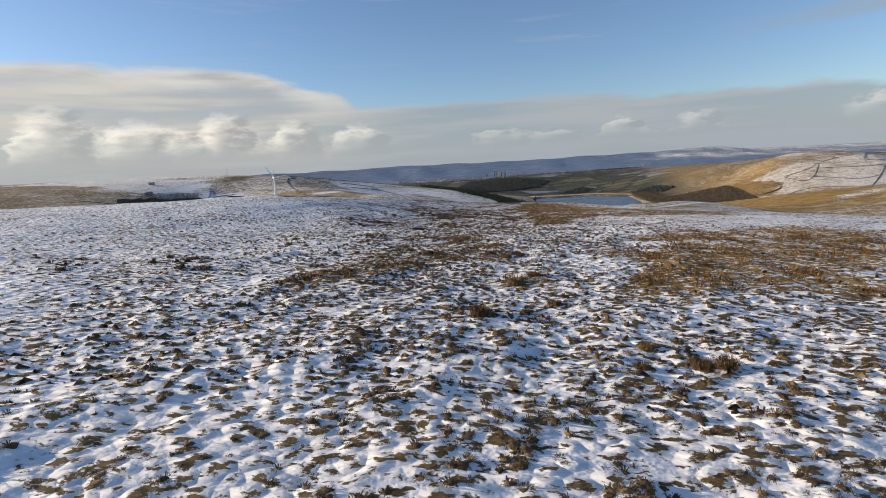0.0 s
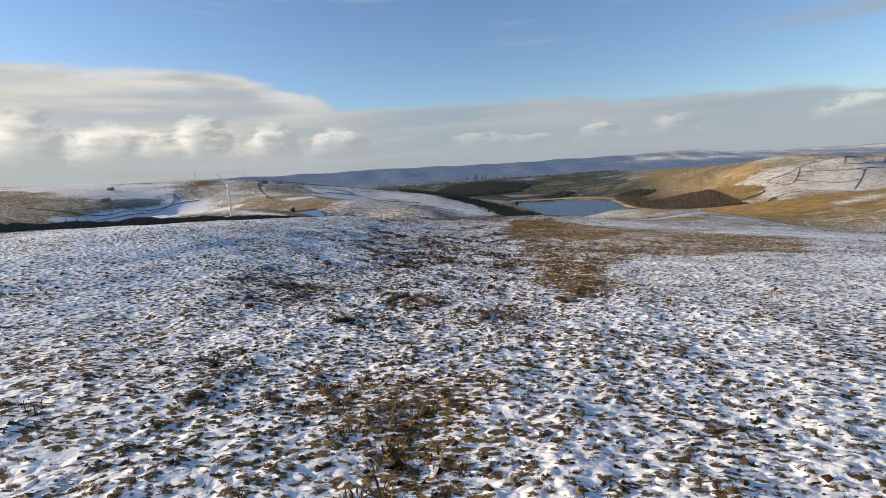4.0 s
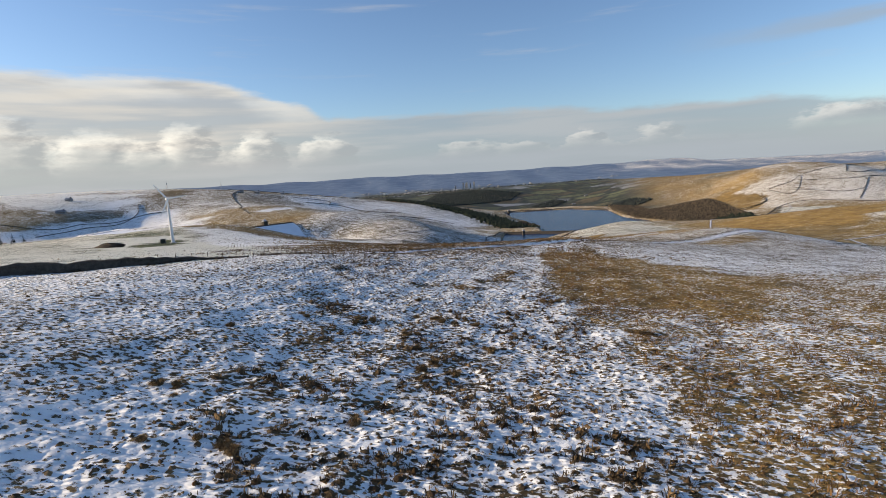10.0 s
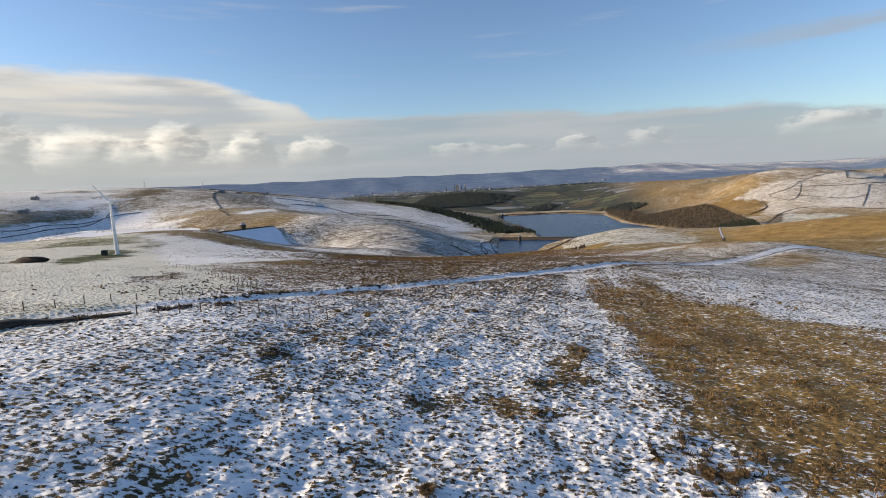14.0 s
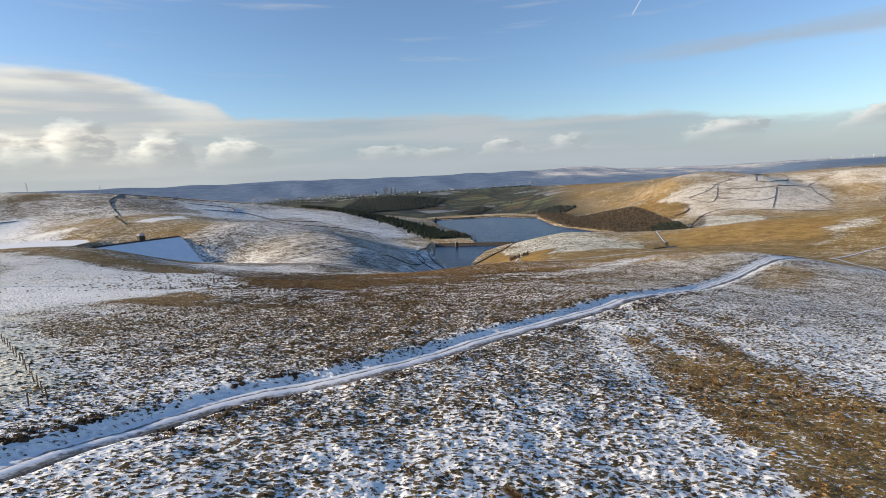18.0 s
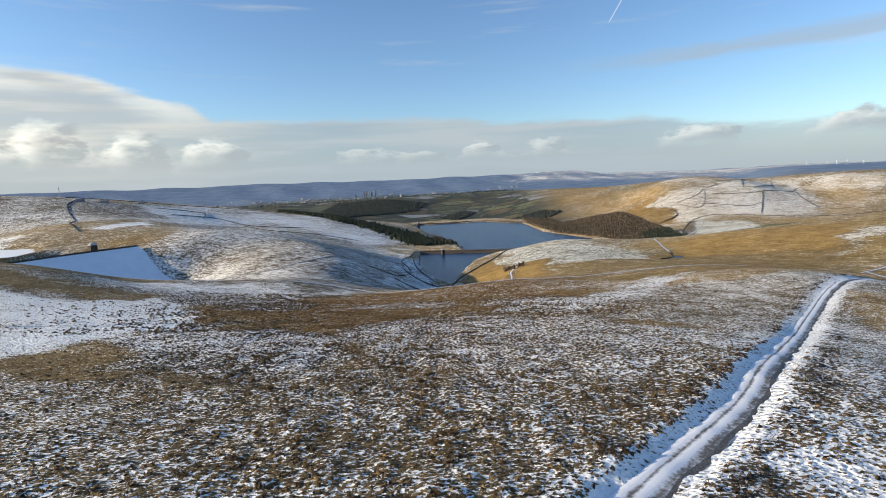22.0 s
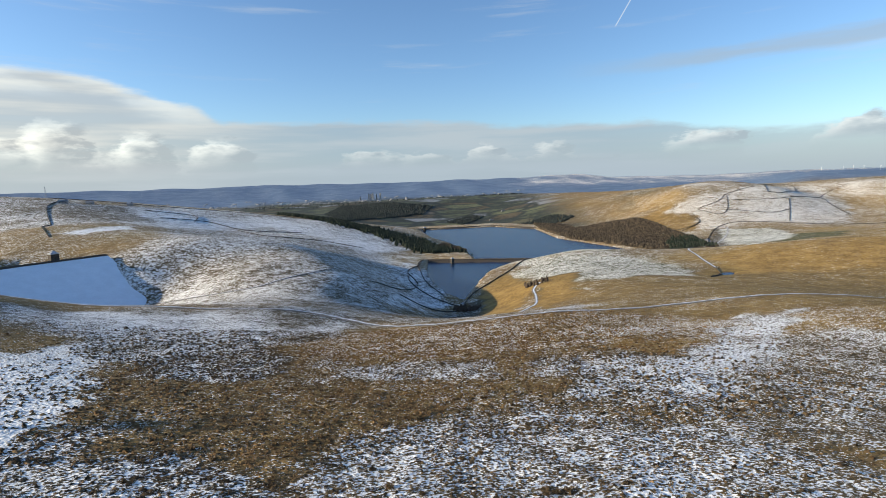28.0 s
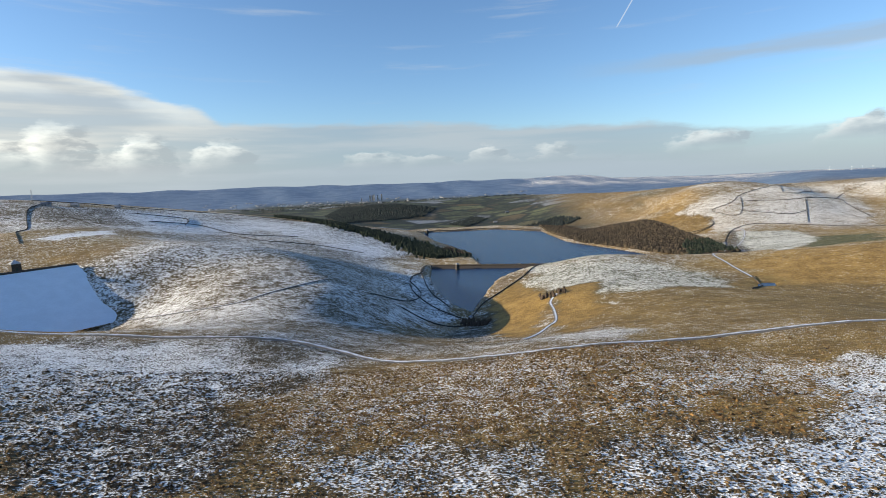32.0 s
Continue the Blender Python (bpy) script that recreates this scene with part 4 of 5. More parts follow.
def covering(x, y):
    snow = np.interp(y, [0, 60, 200, 235, 265, 330, 460, 600], [0.60, 0.60, 0.59, 0.55, 0.46, 0.45, 0.38, 0.32])
    snow += 0.05 * smooth(np.abs(x - path_x(y)), 26, 12) * smooth(y, 190, 120)
    snow += 0.03 * smooth(x, -8, -45) * smooth(y, 240, 200)
    orange = np.interp(y, [0, 200, 260, 460, 700], [0.22, 0.18, 0.22, 0.34, 0.45])
    heath = np.interp(y, [0, 250, 280, 440, 480], [0.12, 0.12, 0.26, 0.26, 0.12])
    green = np.zeros(len(x))
    away = np.hypot(x, y - 150)
    # how far the painted haze blue replaces the grass
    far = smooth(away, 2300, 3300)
    for poly, s, o, h, g, soft in PATCHES:
        p = np.array(poly, float)
        lo, hi = p.min(0) - soft * 2, p.max(0) + soft * 2
        at = np.nonzero((x > lo[0]) & (x < hi[0]) & (y > lo[1]) & (y < hi[1]))[0]
        if not len(at):
            continue
        u, v = x[at], y[at]
        wave = soft * (0.55 * np.sin(u * 0.9 / soft + 1.7 * np.sin(v * 0.6 / soft)) + 0.55 * np.sin(v * 1.1 / soft + 1.3 * np.sin(u * 0.7 / soft)))
        w = smooth(poly_gap(u, v, poly) + wave, soft, -soft)
        for a, q in ((snow, s), (orange, o), (heath, h), (green, g)):
            a[at] += (q - a[at]) * w
    beside = np.nonzero((np.abs(x) < 200) & (y < 420) & (y > 150))[0]
    gap = line_gap(x[beside], y[beside], TRACK)
    tuft = 0.5 + 0.5 * np.sin(x[beside] * 0.55 + 2 * np.sin(y[beside] * 0.31))
    heath[beside] += (0.75 - heath[beside]) * smooth(np.abs(gap - 4.8), 2.2, 0.4) * tuft
    snow[beside] += (0.74 - snow[beside]) * smooth(gap, 5.0, 2.6)
    turn = np.degrees(np.arctan2(x, y - 150))
    tops = smooth(turn, 12, 20) * smooth(away, 3900, 4500)
    snow += (0.02 + 0.40 * tops * (0.5 + 0.5 * np.sin(turn * 0.9) * np.sin(away * 0.011 + turn)) + 0.18 * tops - snow) * far
    back = smooth(away, 450, 900) * (1 - far)
    heath += 0.4 * (dapple(x, y, 55.0, 3.0) - 0.5) * back
    orange += 0.35 * (dapple(x, y, 80.0, 6.0) - 0.5) * back
    snow += 0.08 * (dapple(x, y, 38.0, 9.0) - 0.5) * back
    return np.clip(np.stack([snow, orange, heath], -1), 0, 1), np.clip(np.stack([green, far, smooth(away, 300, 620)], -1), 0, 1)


ground = sheet()
for word, pool, level, _ in POOLS:
    frozen = word == "upper"
    me = mesh_of("reservoir_ice" if frozen else "reservoir_water", [(x, y, level) for x, y in pool], [list(range(len(pool)))], ICE if frozen else WATER, False)
    tagged(new(me.name, me), "snow-covered ice in a drawn-down reservoir basin" if frozen else "dark blue rippled reservoir water among snowy hills", "water", kind="structure")

# ---- things ----
rng = np.random.default_rng(7)


def gz(x, y):
    return float(ground_z([x], [y])[0])


def part(name, bm, material, parent, label=""):
    me = bpy.data.meshes.new(name)
    bm.to_mesh(me)
    bm.free()
    me.materials.append(material)
    ob = new(name, me)
    ob.parent = parent
    if label:
        ob["label"] = label
    return ob


def root_at(name, x, y, z, label, category, group="", turn=0.0):
    ob = new(name)
    ob.location = (x, y, z)
    ob.rotation_euler = (0, 0, radians(turn))
    return tagged(ob, label, category, group)


def tube(bm, a, b, ra, rb, n=12, cap=True):
    a, b = Vector(a), Vector(b)
    d = b - a
    m = Matrix.Translation((a + b) / 2) @ d.to_track_quat("Z", "Y").to_matrix().to_4x4()
    bmesh.ops.create_cone(bm, cap_ends=cap, segments=n, radius1=ra, radius2=rb, depth=d.length, matrix=m)


def block(bm, lo, hi, bevel=0.0):
    lo, hi = Vector(lo), Vector(hi)
    r = bmesh.ops.create_cube(bm, size=1, matrix=Matrix.LocRotScale((lo + hi) / 2, None, hi - lo))
    if bevel:
        edges = list({e for v in r["verts"] for e in v.link_edges})
        bmesh.ops.bevel(bm, geom=edges, offset=bevel, segments=2, affect="EDGES")


def curve_points(line, step):
    """Points at even steps along a smooth line through the given ones."""
    p = np.array(line, float)
    p = np.vstack([2 * p[0] - p[1], p, 2 * p[-1] - p[-2]])
    out = []
    for i in range(1, len(p) - 2):
        n = max(2, int(np.hypot(*(p[i + 1] - p[i])[:2]) / step))
        for k in np.arange(n) / n:
            a, b, c, d = p[i - 1:i + 3]
            out.append(0.5 * (2 * b + (c - a) * k + (2 * a - 5 * b + 4 * c - d) * k * k + (3 * b - a - 3 * c + d) * k ** 3))
    return np.array(out + [p[-2]])


def sides(pts):
    t = np.gradient(pts[:, :2], axis=0)
    t /= np.linalg.norm(t, axis=1)[:, None] + 1e-9
    return np.c_[t[:, 1], -t[:, 0]]          # to the right of the way


def ribbon(name, line, profile, material, label, category, step=1.5, wear=None, lift=0.0):
    """A strip along a line, with a cross profile of (offset, height, wear)."""
    pts = curve_points(line, step)
    right = sides(pts)
    k = len(profile)
    base = ground_z(pts[:, 0], pts[:, 1]) + lift
    verts, worn = [], []
    for (off, up, w) in profile:
        wob = off + 0.12 * np.sin(np.arange(len(pts)) * 0.7 + off) * (abs(off) > 1)
        xy = pts[:, :2] + right * wob[:, None]
        verts.append(np.c_[xy, base + up])
        worn.append(np.full(len(pts), w))
    v = np.stack(verts, 1).reshape(-1, 3)
    faces = [(i * k + j, i * k + j + 1, (i + 1) * k + j + 1, (i + 1) * k + j) for i in range(len(pts) - 1) for j in range(k - 1)]
    me = mesh_of(name, v, faces, material)
    a = me.color_attributes.new("wear", "FLOAT_COLOR", "POINT")
    w = np.stack(worn, 1).reshape(-1)
    a.data.foreach_set("color", np.c_[w, w, w, np.ones(len(w))].astype(np.float32).ravel())
    return tagged(new(name, me), label, category, kind="structure")


TRACK_PROFILE = [(-1.9, 0.02, -0.2), (-1.5, 0.16, -0.1), (-1.1, 0.20, 0.15), (-0.75, 0.15, 0.45), (-0.4, 0.20, 0.22), (0.0, 0.25, 0.02),
                 (0.4, 0.20, 0.28), (0.75, 0.14, 0.42), (1.15, 0.16, 0.40), (1.4, 0.10, 0.95), (1.9, 0.02, 0.25)]
ribbon("track", TRACK, TRACK_PROFILE, LANE, "snow-filled moorland track with two worn wheel ruts", "track", 1.2)
ROAD_PROFILE = [(-1.5, 0.4, 0.8), (-1.0, 0.72, 0.45), (-0.5, 0.76, 0.25), (0.0, 0.78, 0.3), (0.5, 0.76, 0.45), (0.9, 0.74, 0.9), (1.5, 0.6, 1.2), (3.0, -0.3, 1.2)]
ribbon("road", ROAD, ROAD_PROFILE, LANE, "narrow snow-dusted hill road with dark verge", "road", 2.0)
WIDE = [(-1.4, 0.0, 0.8), (-0.8, 0.25, 0.4), (0.0, 0.3, 0.15), (0.8, 0.25, 0.5), (1.4, 0.0, 0.9)]
for line, prof in [
        ([(-159, 625), (-123, 596), (-93, 588), (-76, 603), (-47, 648)], WIDE),
        ([(39, 503), (69, 561), (81, 579), (91, 608), (97, 631), (107, 646)], WIDE),
        ([(268, 477), (244, 431), (200, 380), (159, 338)], WIDE),
        ([(262, 474), (308, 490), (350, 500), (420, 530)], WIDE),
        ([(395, 840), (481, 952), (542, 1015), (594, 1074), (618, 1110), (600, 1130)], WIDE),
        ([(240, 625), (270, 690), (312, 766), (395, 840)], WIDE)]:
    ribbon("footpath", line, prof, LANE, "trodden snowy path across rough grass", "path", 3.0)


# ---- embankments and their towers ----
def embankment(line, crest, foot_left, foot_right, run_left, run_right, label, face, top=4.0):
    """A dam: crest slab, and a face on either side, along a line."""
    root = root_at("dam", 0, 0, 0, label, "dam")
    pts = curve_points(line, 8.0)
    right = sides(pts)

    def strip(name, a, za, b, zb, material):
        n = 6
        rows = []
        for i in range(n + 1):
            k = i / n
            xy = pts[:, :2] + right * (a + (b - a) * k)
            rows.append(np.c_[xy, np.full(len(pts), za + (zb - za) * k) + (0.3 * np.sin(pts[:, 0] * 0.2 + i) if 0 < i < n else 0)])
        v = np.stack(rows, 1).reshape(-1, 3)
        f = [(i * (n + 1) + j, i * (n + 1) + j + 1, (i + 1) * (n + 1) + j + 1, (i + 1) * (n + 1) + j) for i in range(len(pts) - 1) for j in range(n)]
        ob = new(name, mesh_of(name, v, f, material))
        ob.parent = root
    strip("crest", -top / 2, crest, top / 2, crest, face[0])
    strip("face", top / 2, crest, top / 2 + run_right, foot_right, face[1])
    strip("face", -top / 2 - run_left, foot_left, -top / 2, crest, face[2])
    for side in (-1, 1):
        bm = bmesh.new()
        q = pts[:, :2] + right * side * (top / 2 - 0.3)
        for a, b in zip(q[:-1], q[1:]):
            tube(bm, (*a, crest + 0.45), (*b, crest + 0.45), 0.5, 0.5, 4, False)
        part("parapet", bm, STONE, root, "low dark stone parapet")
    return root


embankment([(-213, 682), (-230, 663), (-250, 640), (-278, 600), (-330, 530)][::-1], -36.0, -40, -64, 10, 68, "tall grassed dam with an evenly snow-covered face", (STONE, FACE, STONE))
embankment([(38, 916), (95, 898), (150, 881), (188, 869)], -90.6, -101, -94, 26, 8, "stone-edged dam between two reservoirs", (TWIGS, STONE, MOOR))
embankment([(56, 1338), (104, 1408), (180, 1406), (258, 1403), (326, 1312)], -98.4, -112, -101, 30, 6, "distant stone-edged dam closing the great reservoir", (STONE, STONE, MOOR))


def valve_tower(x, y, z, h, w, turn):
    root = root_at("valve_tower", x, y, z, "small square stone valve tower standing at a dam", "tower", turn=turn)
    bm = bmesh.new()
    block(bm, (-w / 2, -w / 2, -6), (w / 2, w / 2, h), 0.08)
    part("shaft", bm, STONE, root)
    bm = bmesh.new()
    block(bm, (-w / 2 - 0.25, -w / 2 - 0.25, h), (w / 2 + 0.25, w / 2 + 0.25, h + 0.5), 0.1)
    part("cornice", bm, CONCRETE, root)
    bm = bmesh.new()
    bmesh.ops.create_cone(bm, cap_ends=True, segments=4, radius1=w * 0.72, radius2=0.05, depth=w * 0.45, matrix=Matrix.Translation((0, 0, h + 0.5 + w * 0.22)) @ pose(0, 0, 0, 0, 0, 45))
    part("roof", bm, SLATE, root)
    bm = bmesh.new()
    block(bm, (-0.5, -w / 2 - 0.06, 0), (0.5, -w / 2 + 0.05, 2.0))
    part("door", bm, CABINET, root)


valve_tower(78, 888, -90.6, 4.0, 3.6, 17)
valve_tower(95, 1370, -98.4, 6.5, 5.0, 40)
valve_tower(-240, 667, -36.0, 4.5, 5.0, 50)
valve_tower(52, 676, -92.5, 1.6, 3.0, 10)


# ---- dry stone walls ----
def dry_wall(line, h, w, label="dark gritstone dry wall with a rough coping", step=2.5, ruin=0.0):
    root = root_at("dry_stone_wall", 0, 0, 0, label, "wall")
    pts = curve_points(line, step) if len(line) > 2 else np.array([np.array(line[0]) + (np.array(line[1]) - line[0]) * k for k in np.linspace(0, 1, 12)], float)
    right = sides(pts)
    n = len(pts)
    base = ground_z(pts[:, 0], pts[:, 1])
    top = h * (1 + rng.uniform(-0.16, 0.12, n))
    if ruin:
        top *= np.clip((n - 1 - np.arange(n)) * step / ruin, 0.12, 1) * (0.85 + 0.15 * np.sin(np.arange(n) * 0.37) * np.sin(np.arange(n) * 0.13 + 1))
    for name, prof in (("courses", [(-0.5, -0.5), (-0.42, 0.5), (-0.34, 0.9), (0.34, 0.9), (0.42, 0.5), (0.5, -0.5)]), ("coping", [(-0.42, 0.86), (-0.3, 1.08), (0.3, 1.08), (0.42, 0.86)])):
        k = len(prof)
        rows = []
        for off, up in prof:
            j = rng.uniform(-0.06, 0.06, n) * w
            rows.append(np.c_[pts[:, :2] + right * (off * w + j)[:, None], base + up * top + rng.uniform(-0.05, 0.05, n) * (up > 0.9)])
        v = np.stack(rows, 1).reshape(-1, 3)
        f = [(i * k + j, (i + 1) * k + j, (i + 1) * k + j + 1, i * k + j + 1) for i in range(n - 1) for j in range(k - 1)]
        f += [tuple(range(k)), tuple(range((n - 1) * k, n * k))[::-1]]
        ob = new(name, mesh_of(name, v, f, STONE, False))
        ob.parent = root
    return root


dry_wall([(-118, 145), (-98, 163), (-82, 176.5), (-67, 189), (-53, 201.5)], 2.0, 1.5, "dark tumbled dry stone wall along a snowy field edge", 1.2, 26.0)
for line in [
        [(50, 658), (54, 677), (67, 702), (83, 719), (95, 733), (117, 760), (140, 800), (165, 845), (184, 872)],
        [(50, 658), (39, 684), (28, 701), (18, 726), (14, 752), (18, 802), (34, 850), (40, 905)],
        [(44, 905), (33, 860), (30, 800), (30, 750), (40, 705)],
        [(-440, 1040), (-431, 1002), (-407, 956), (-355, 869), (-347, 841), (-305, 777)],
        [(-300, 1010), (-250, 1040), (-190, 1010), (-120, 1040)],
        [(-340, 1060), (-280, 1080), (-260, 1020)],
        [(-200, 1000), (-150, 960), (-90, 975), (-30, 960)],
        [(-480, 1090), (-380, 1130), (-270, 1215), (-175, 1235), (-84, 1205)],
        [(856, 1234), (812, 1182), (754, 1118)],
        [(450, 940), (577, 1090), (627, 1127), (670, 1132), (739, 1102), (831, 1046), (940, 1010), (1080, 1000)],
        [(649, 1234), (703, 1248), (739, 1273), (697, 1211), (664, 1189), (645, 1229)],
        [(733, 1245), (822, 1232), (951, 1257), (936, 1216), (913, 1142)],
        [(539, 1127), (605, 1166), (624, 1216)],
        [(743, 1275), (795, 1291), (831, 1300)],
        [(690, 1205), (760, 1170), (812, 1182)],
        [(951, 1257), (1035, 1322), (1101, 1330)],
        [(-519, 671), (-522, 760), (-516, 850), (-540, 900)],
        [(-620, 690), (-541, 709), (-534, 782), (-509, 856), (-482, 880)],
        [(240, 630), (225, 600), (205, 585)],
        [(-20, 640), (-5, 680), (20, 730), (15, 780)],
        [(0, 650), (20, 640), (45, 655)],
        [(517, 1140), (566, 1147), (607, 1171), (616, 1211)],
        [(833, 1266), (870, 1264), (960, 1330), (1035, 1423), (1010, 1460), (930, 1400), (833, 1266)]]:
    near = line[0][1] < 700
    dry_wall(line, 0.8, 0.45 if near else 0.7, step=4.0)


# ---- fences ----
def fence(line, spacing, label):
    root = root_at("post_and_wire_fence", 0, 0, 0, label, "fence")
    pts = curve_points(line, 0.4) if len(line) > 2 else np.array(line, float)
    gone = np.r_[0, np.cumsum(np.hypot(*np.diff(pts[:, :2], axis=0).T))]
    stops = np.arange(0, gone[-1], spacing)
    xy = np.c_[np.interp(stops, gone, pts[:, 0]), np.interp(stops, gone, pts[:, 1])]
    z = ground_z(xy[:, 0], xy[:, 1])
    tops = []
    for (x, y), h in zip(xy, z):
        lean = Vector((rng.normal(0, 0.04), rng.normal(0, 0.04), 1))
        tall = 1.25 + rng.uniform(-0.1, 0.15)
        a = Vector((x, y, h - 0.3))
        b = Vector((x, y, h)) + lean * tall
        bm = bmesh.new()
        tube(bm, a, b, 0.075, 0.065, 7)
        part("post", bm, WOOD, root)
        tops.append((Vector((x, y, h)), lean))
    for level in (0.35, 0.7, 1.05):
        bm = bmesh.new()
        for (p, l), (q, m) in zip(tops[:-1], tops[1:]):
            tube(bm, p + l * level, q + m * level, 0.008, 0.008, 3, False)
        part("wire", bm, STEEL, root, "thin galvanised wire")
    return root


fence([(-51, 199.5), (-46, 201), (-43, 203), (-39, 203.5), (-35, 203), (-31, 202), (-27, 201.5)], 2.3, "weathered wooden post and wire fence on snowy moor")
fence([(-112, 166), (-90, 190), (-74, 205), (-60, 222), (-54, 231), (-52, 237)], 3.4, "post and wire fence round the pale field")
fence([(-52, 237), (-70, 259), (-89, 281), (-104, 296)], 3.2, "post and wire fence beside brown rough grazing")


# ---- wind turbine ----
def blade_mesh(length):
    bm = bmesh.new()
    rings = []
    for k, chord, thick in ((0, 0.28, 0.28), (0.06, 0.34, 0.26), (0.2, 0.95, 0.2), (0.45, 0.75, 0.14), (0.75, 0.5, 0.09), (0.95, 0.3, 0.05), (1.0, 0.08, 0.03)):
        twist = radians(16 * (1 - k))
        ring = []
        for a in range(10):
            q = 2 * math.pi * a / 10
            u, v = chord * (0.5 * math.cos(q) - 0.12 * (k > 0.1)), thick * 0.5 * math.sin(q)
            ring.append(bm.verts.new((u * math.cos(twist) - v * math.sin(twist), u * math.sin(twist) + v * math.cos(twist), k * length)))
        rings.append(ring)
    for a, b in zip(rings[:-1], rings[1:]):
        for i in range(10):
            bm.faces.new((a[i], a[(i + 1) % 10], b[(i + 1) % 10], b[i]))
    bm.faces.new(rings[-1])
    bm.normal_update()
    return bm


def turbine(x, y, tall, length, spin, yaw, label, group=""):
    root = root_at("wind_turbine", x, y, gz(x, y), label, "wind turbine", group, yaw)
    s = tall / 23.0
    bm = bmesh.new()
    tube(bm, (0, 0, -1), (0, 0, 0.35), 1.6 * s, 1.6 * s, 20)
    part("plinth", bm, CONCRETE, root, "round concrete plinth")
    bm = bmesh.new()
    tube(bm, (0, 0, 0), (0, 0, tall - 0.6 * s), 0.85 * s, 0.45 * s, 24)
    part("tower", bm, WHITE, root)
    bm = bmesh.new()
    block(bm, (-0.7 * s, -1.2 * s, tall - 0.75 * s), (0.7 * s, 2.3 * s, tall + 0.75 * s), 0.25 * s)
    part("nacelle", bm, WHITE, root)
    bm = bmesh.new()
    bmesh.ops.create_uvsphere(bm, u_segments=16, v_segments=10, radius=0.75 * s, matrix=Matrix.Translation((0, -1.5 * s, tall)) @ Matrix.Diagonal((1, 1.3, 1, 1)))
    hub = part("hub", bm, WHITE, root)
    for i in range(3):
        b = part("blade", blade_mesh(length), WHITE, hub)
        b.matrix_local = Matrix.Translation((0, -1.6 * s, tall)) @ Matrix.Rotation(radians(spin + 120 * i), 4, "Y")
    return root


turbine(-165.0, 361.0, 23.4, 9.6, -36, 38, "white three-bladed wind turbine standing in a snowy field")
root = root_at("transformer_cabinet", -168.2, 357.5, gz(-168.2, 357.5), "dark green steel cabinet beside the turbine tower", "cabinet", turn=20)
bm = bmesh.new()
block(bm, (-1.1, -0.9, 0), (1.1, 0.9, 2.1), 0.06)
part("body", bm, CABINET, root)
bm = bmesh.new()
block(bm, (-1.2, -1.0, 2.1), (1.2, 1.0, 2.25), 0.04)
part("lid", bm, CABINET, root)
for i, (x, y) in enumerate([(2565, 2740), (2590, 2705), (2640, 2690), (2700, 2650), (2480, 2790)]):
    turbine(x, y, 22, 10, 13 + 37 * i, 20, "far white wind turbine on the skyline moor", "turbines on the far moor")


# ---- woods ----
def lump(seed, n=6, rings=4, thin=0.55, thick=1.25):
    """A rough crown: an uneven spindle of facets, radius 1, height 1."""
    r = np.random.default_rng(seed)
    v, f = [], []
    for i in range(rings):
        k = (i + 0.5) / rings
        rad = math.sin(math.pi * min(0.95, k * 0.85 + 0.12))
        for a in range(n):
            q = 2 * math.pi * (a + 0.5 * (i % 2)) / n
            g = rad * r.uniform(thin, thick)
            v.append((g * math.cos(q), g * math.sin(q), k + r.uniform(-0.09, 0.09)))
    v.append((r.uniform(-0.2, 0.2), r.uniform(-0.2, 0.2), 1.0))
    for i in range(rings - 1):
        for a in range(n):
            b = (a + 1) % n
            p, q, s, t = i * n + a, i * n + b, (i + 1) * n + a, (i + 1) * n + b
            f += [(p, q, s), (q, t, s)]
    f += [((rings - 1) * n + a, (rings - 1) * n + (a + 1) % n, len(v) - 1) for a in range(n)]
    return np.array(v), np.array(f)


def scatter(name, spots, templates, material, label, category, tint=None):
    """One mesh of many small pieces. spots: x, y, z, turn, width, height."""
    vs, fs, cs, base = [], [], [], 0
    which = rng.integers(0, len(templates), len(spots))
    for k, (tv, tf) in enumerate(templates):
        at = np.nonzero(which == k)[0]
        if not len(at):
            continue
        s = spots[at]
        c, sn = np.cos(s[:, 3])[:, None], np.sin(s[:, 3])[:, None]
        x = (tv[None, :, 0] * c - tv[None, :, 1] * sn) * s[:, 4:5] + s[:, 0:1]
        y = (tv[None, :, 0] * sn + tv[None, :, 1] * c) * s[:, 4:5] + s[:, 1:2]
        z = tv[None, :, 2] * s[:, 5:6] + s[:, 2:3]
        vs.append(np.stack([x, y, z], -1).reshape(-1, 3))
        fs.append((tf[None] + (np.arange(len(at)) * len(tv))[:, None, None] + base).reshape(-1, 3))
        base += len(at) * len(tv)
        if tint is not None:
            cs.append(np.repeat(tint[at], len(tv), 0))
    v, f = np.concatenate(vs), np.concatenate(fs).astype(np.int32)
    me = bpy.data.meshes.new(name)
    me.vertices.add(len(v))
    me.vertices.foreach_set("co", v.ravel())
    me.loops.add(f.size)
    me.loops.foreach_set("vertex_index", f.ravel())
    me.polygons.add(len(f))
    me.polygons.foreach_set("loop_start", np.arange(0, f.size, 3, dtype=np.int32))
    me.polygons.foreach_set("use_smooth", np.ones(len(f), bool))
    me.update(calc_edges=True)
    me.materials.append(material)
    if tint is not None:
        a = me.color_attributes.new("tint", "FLOAT_COLOR", "POINT")
        c = np.concatenate(cs)
        a.data.foreach_set("color", np.c_[c, np.ones(len(c))].astype(np.float32).ravel())
    return tagged(new(name, me), label, category, kind="stuff")


def fill(poly, n):
    p = np.array(poly, float)
    out = np.zeros((0, 2))
    while len(out) < n:
        q = rng.uniform(p.min(0), p.max(0), (n * 2, 2))
        out = np.vstack([out, q[poly_gap(q[:, 0], q[:, 1], poly) < 0]])
    return out[:n]


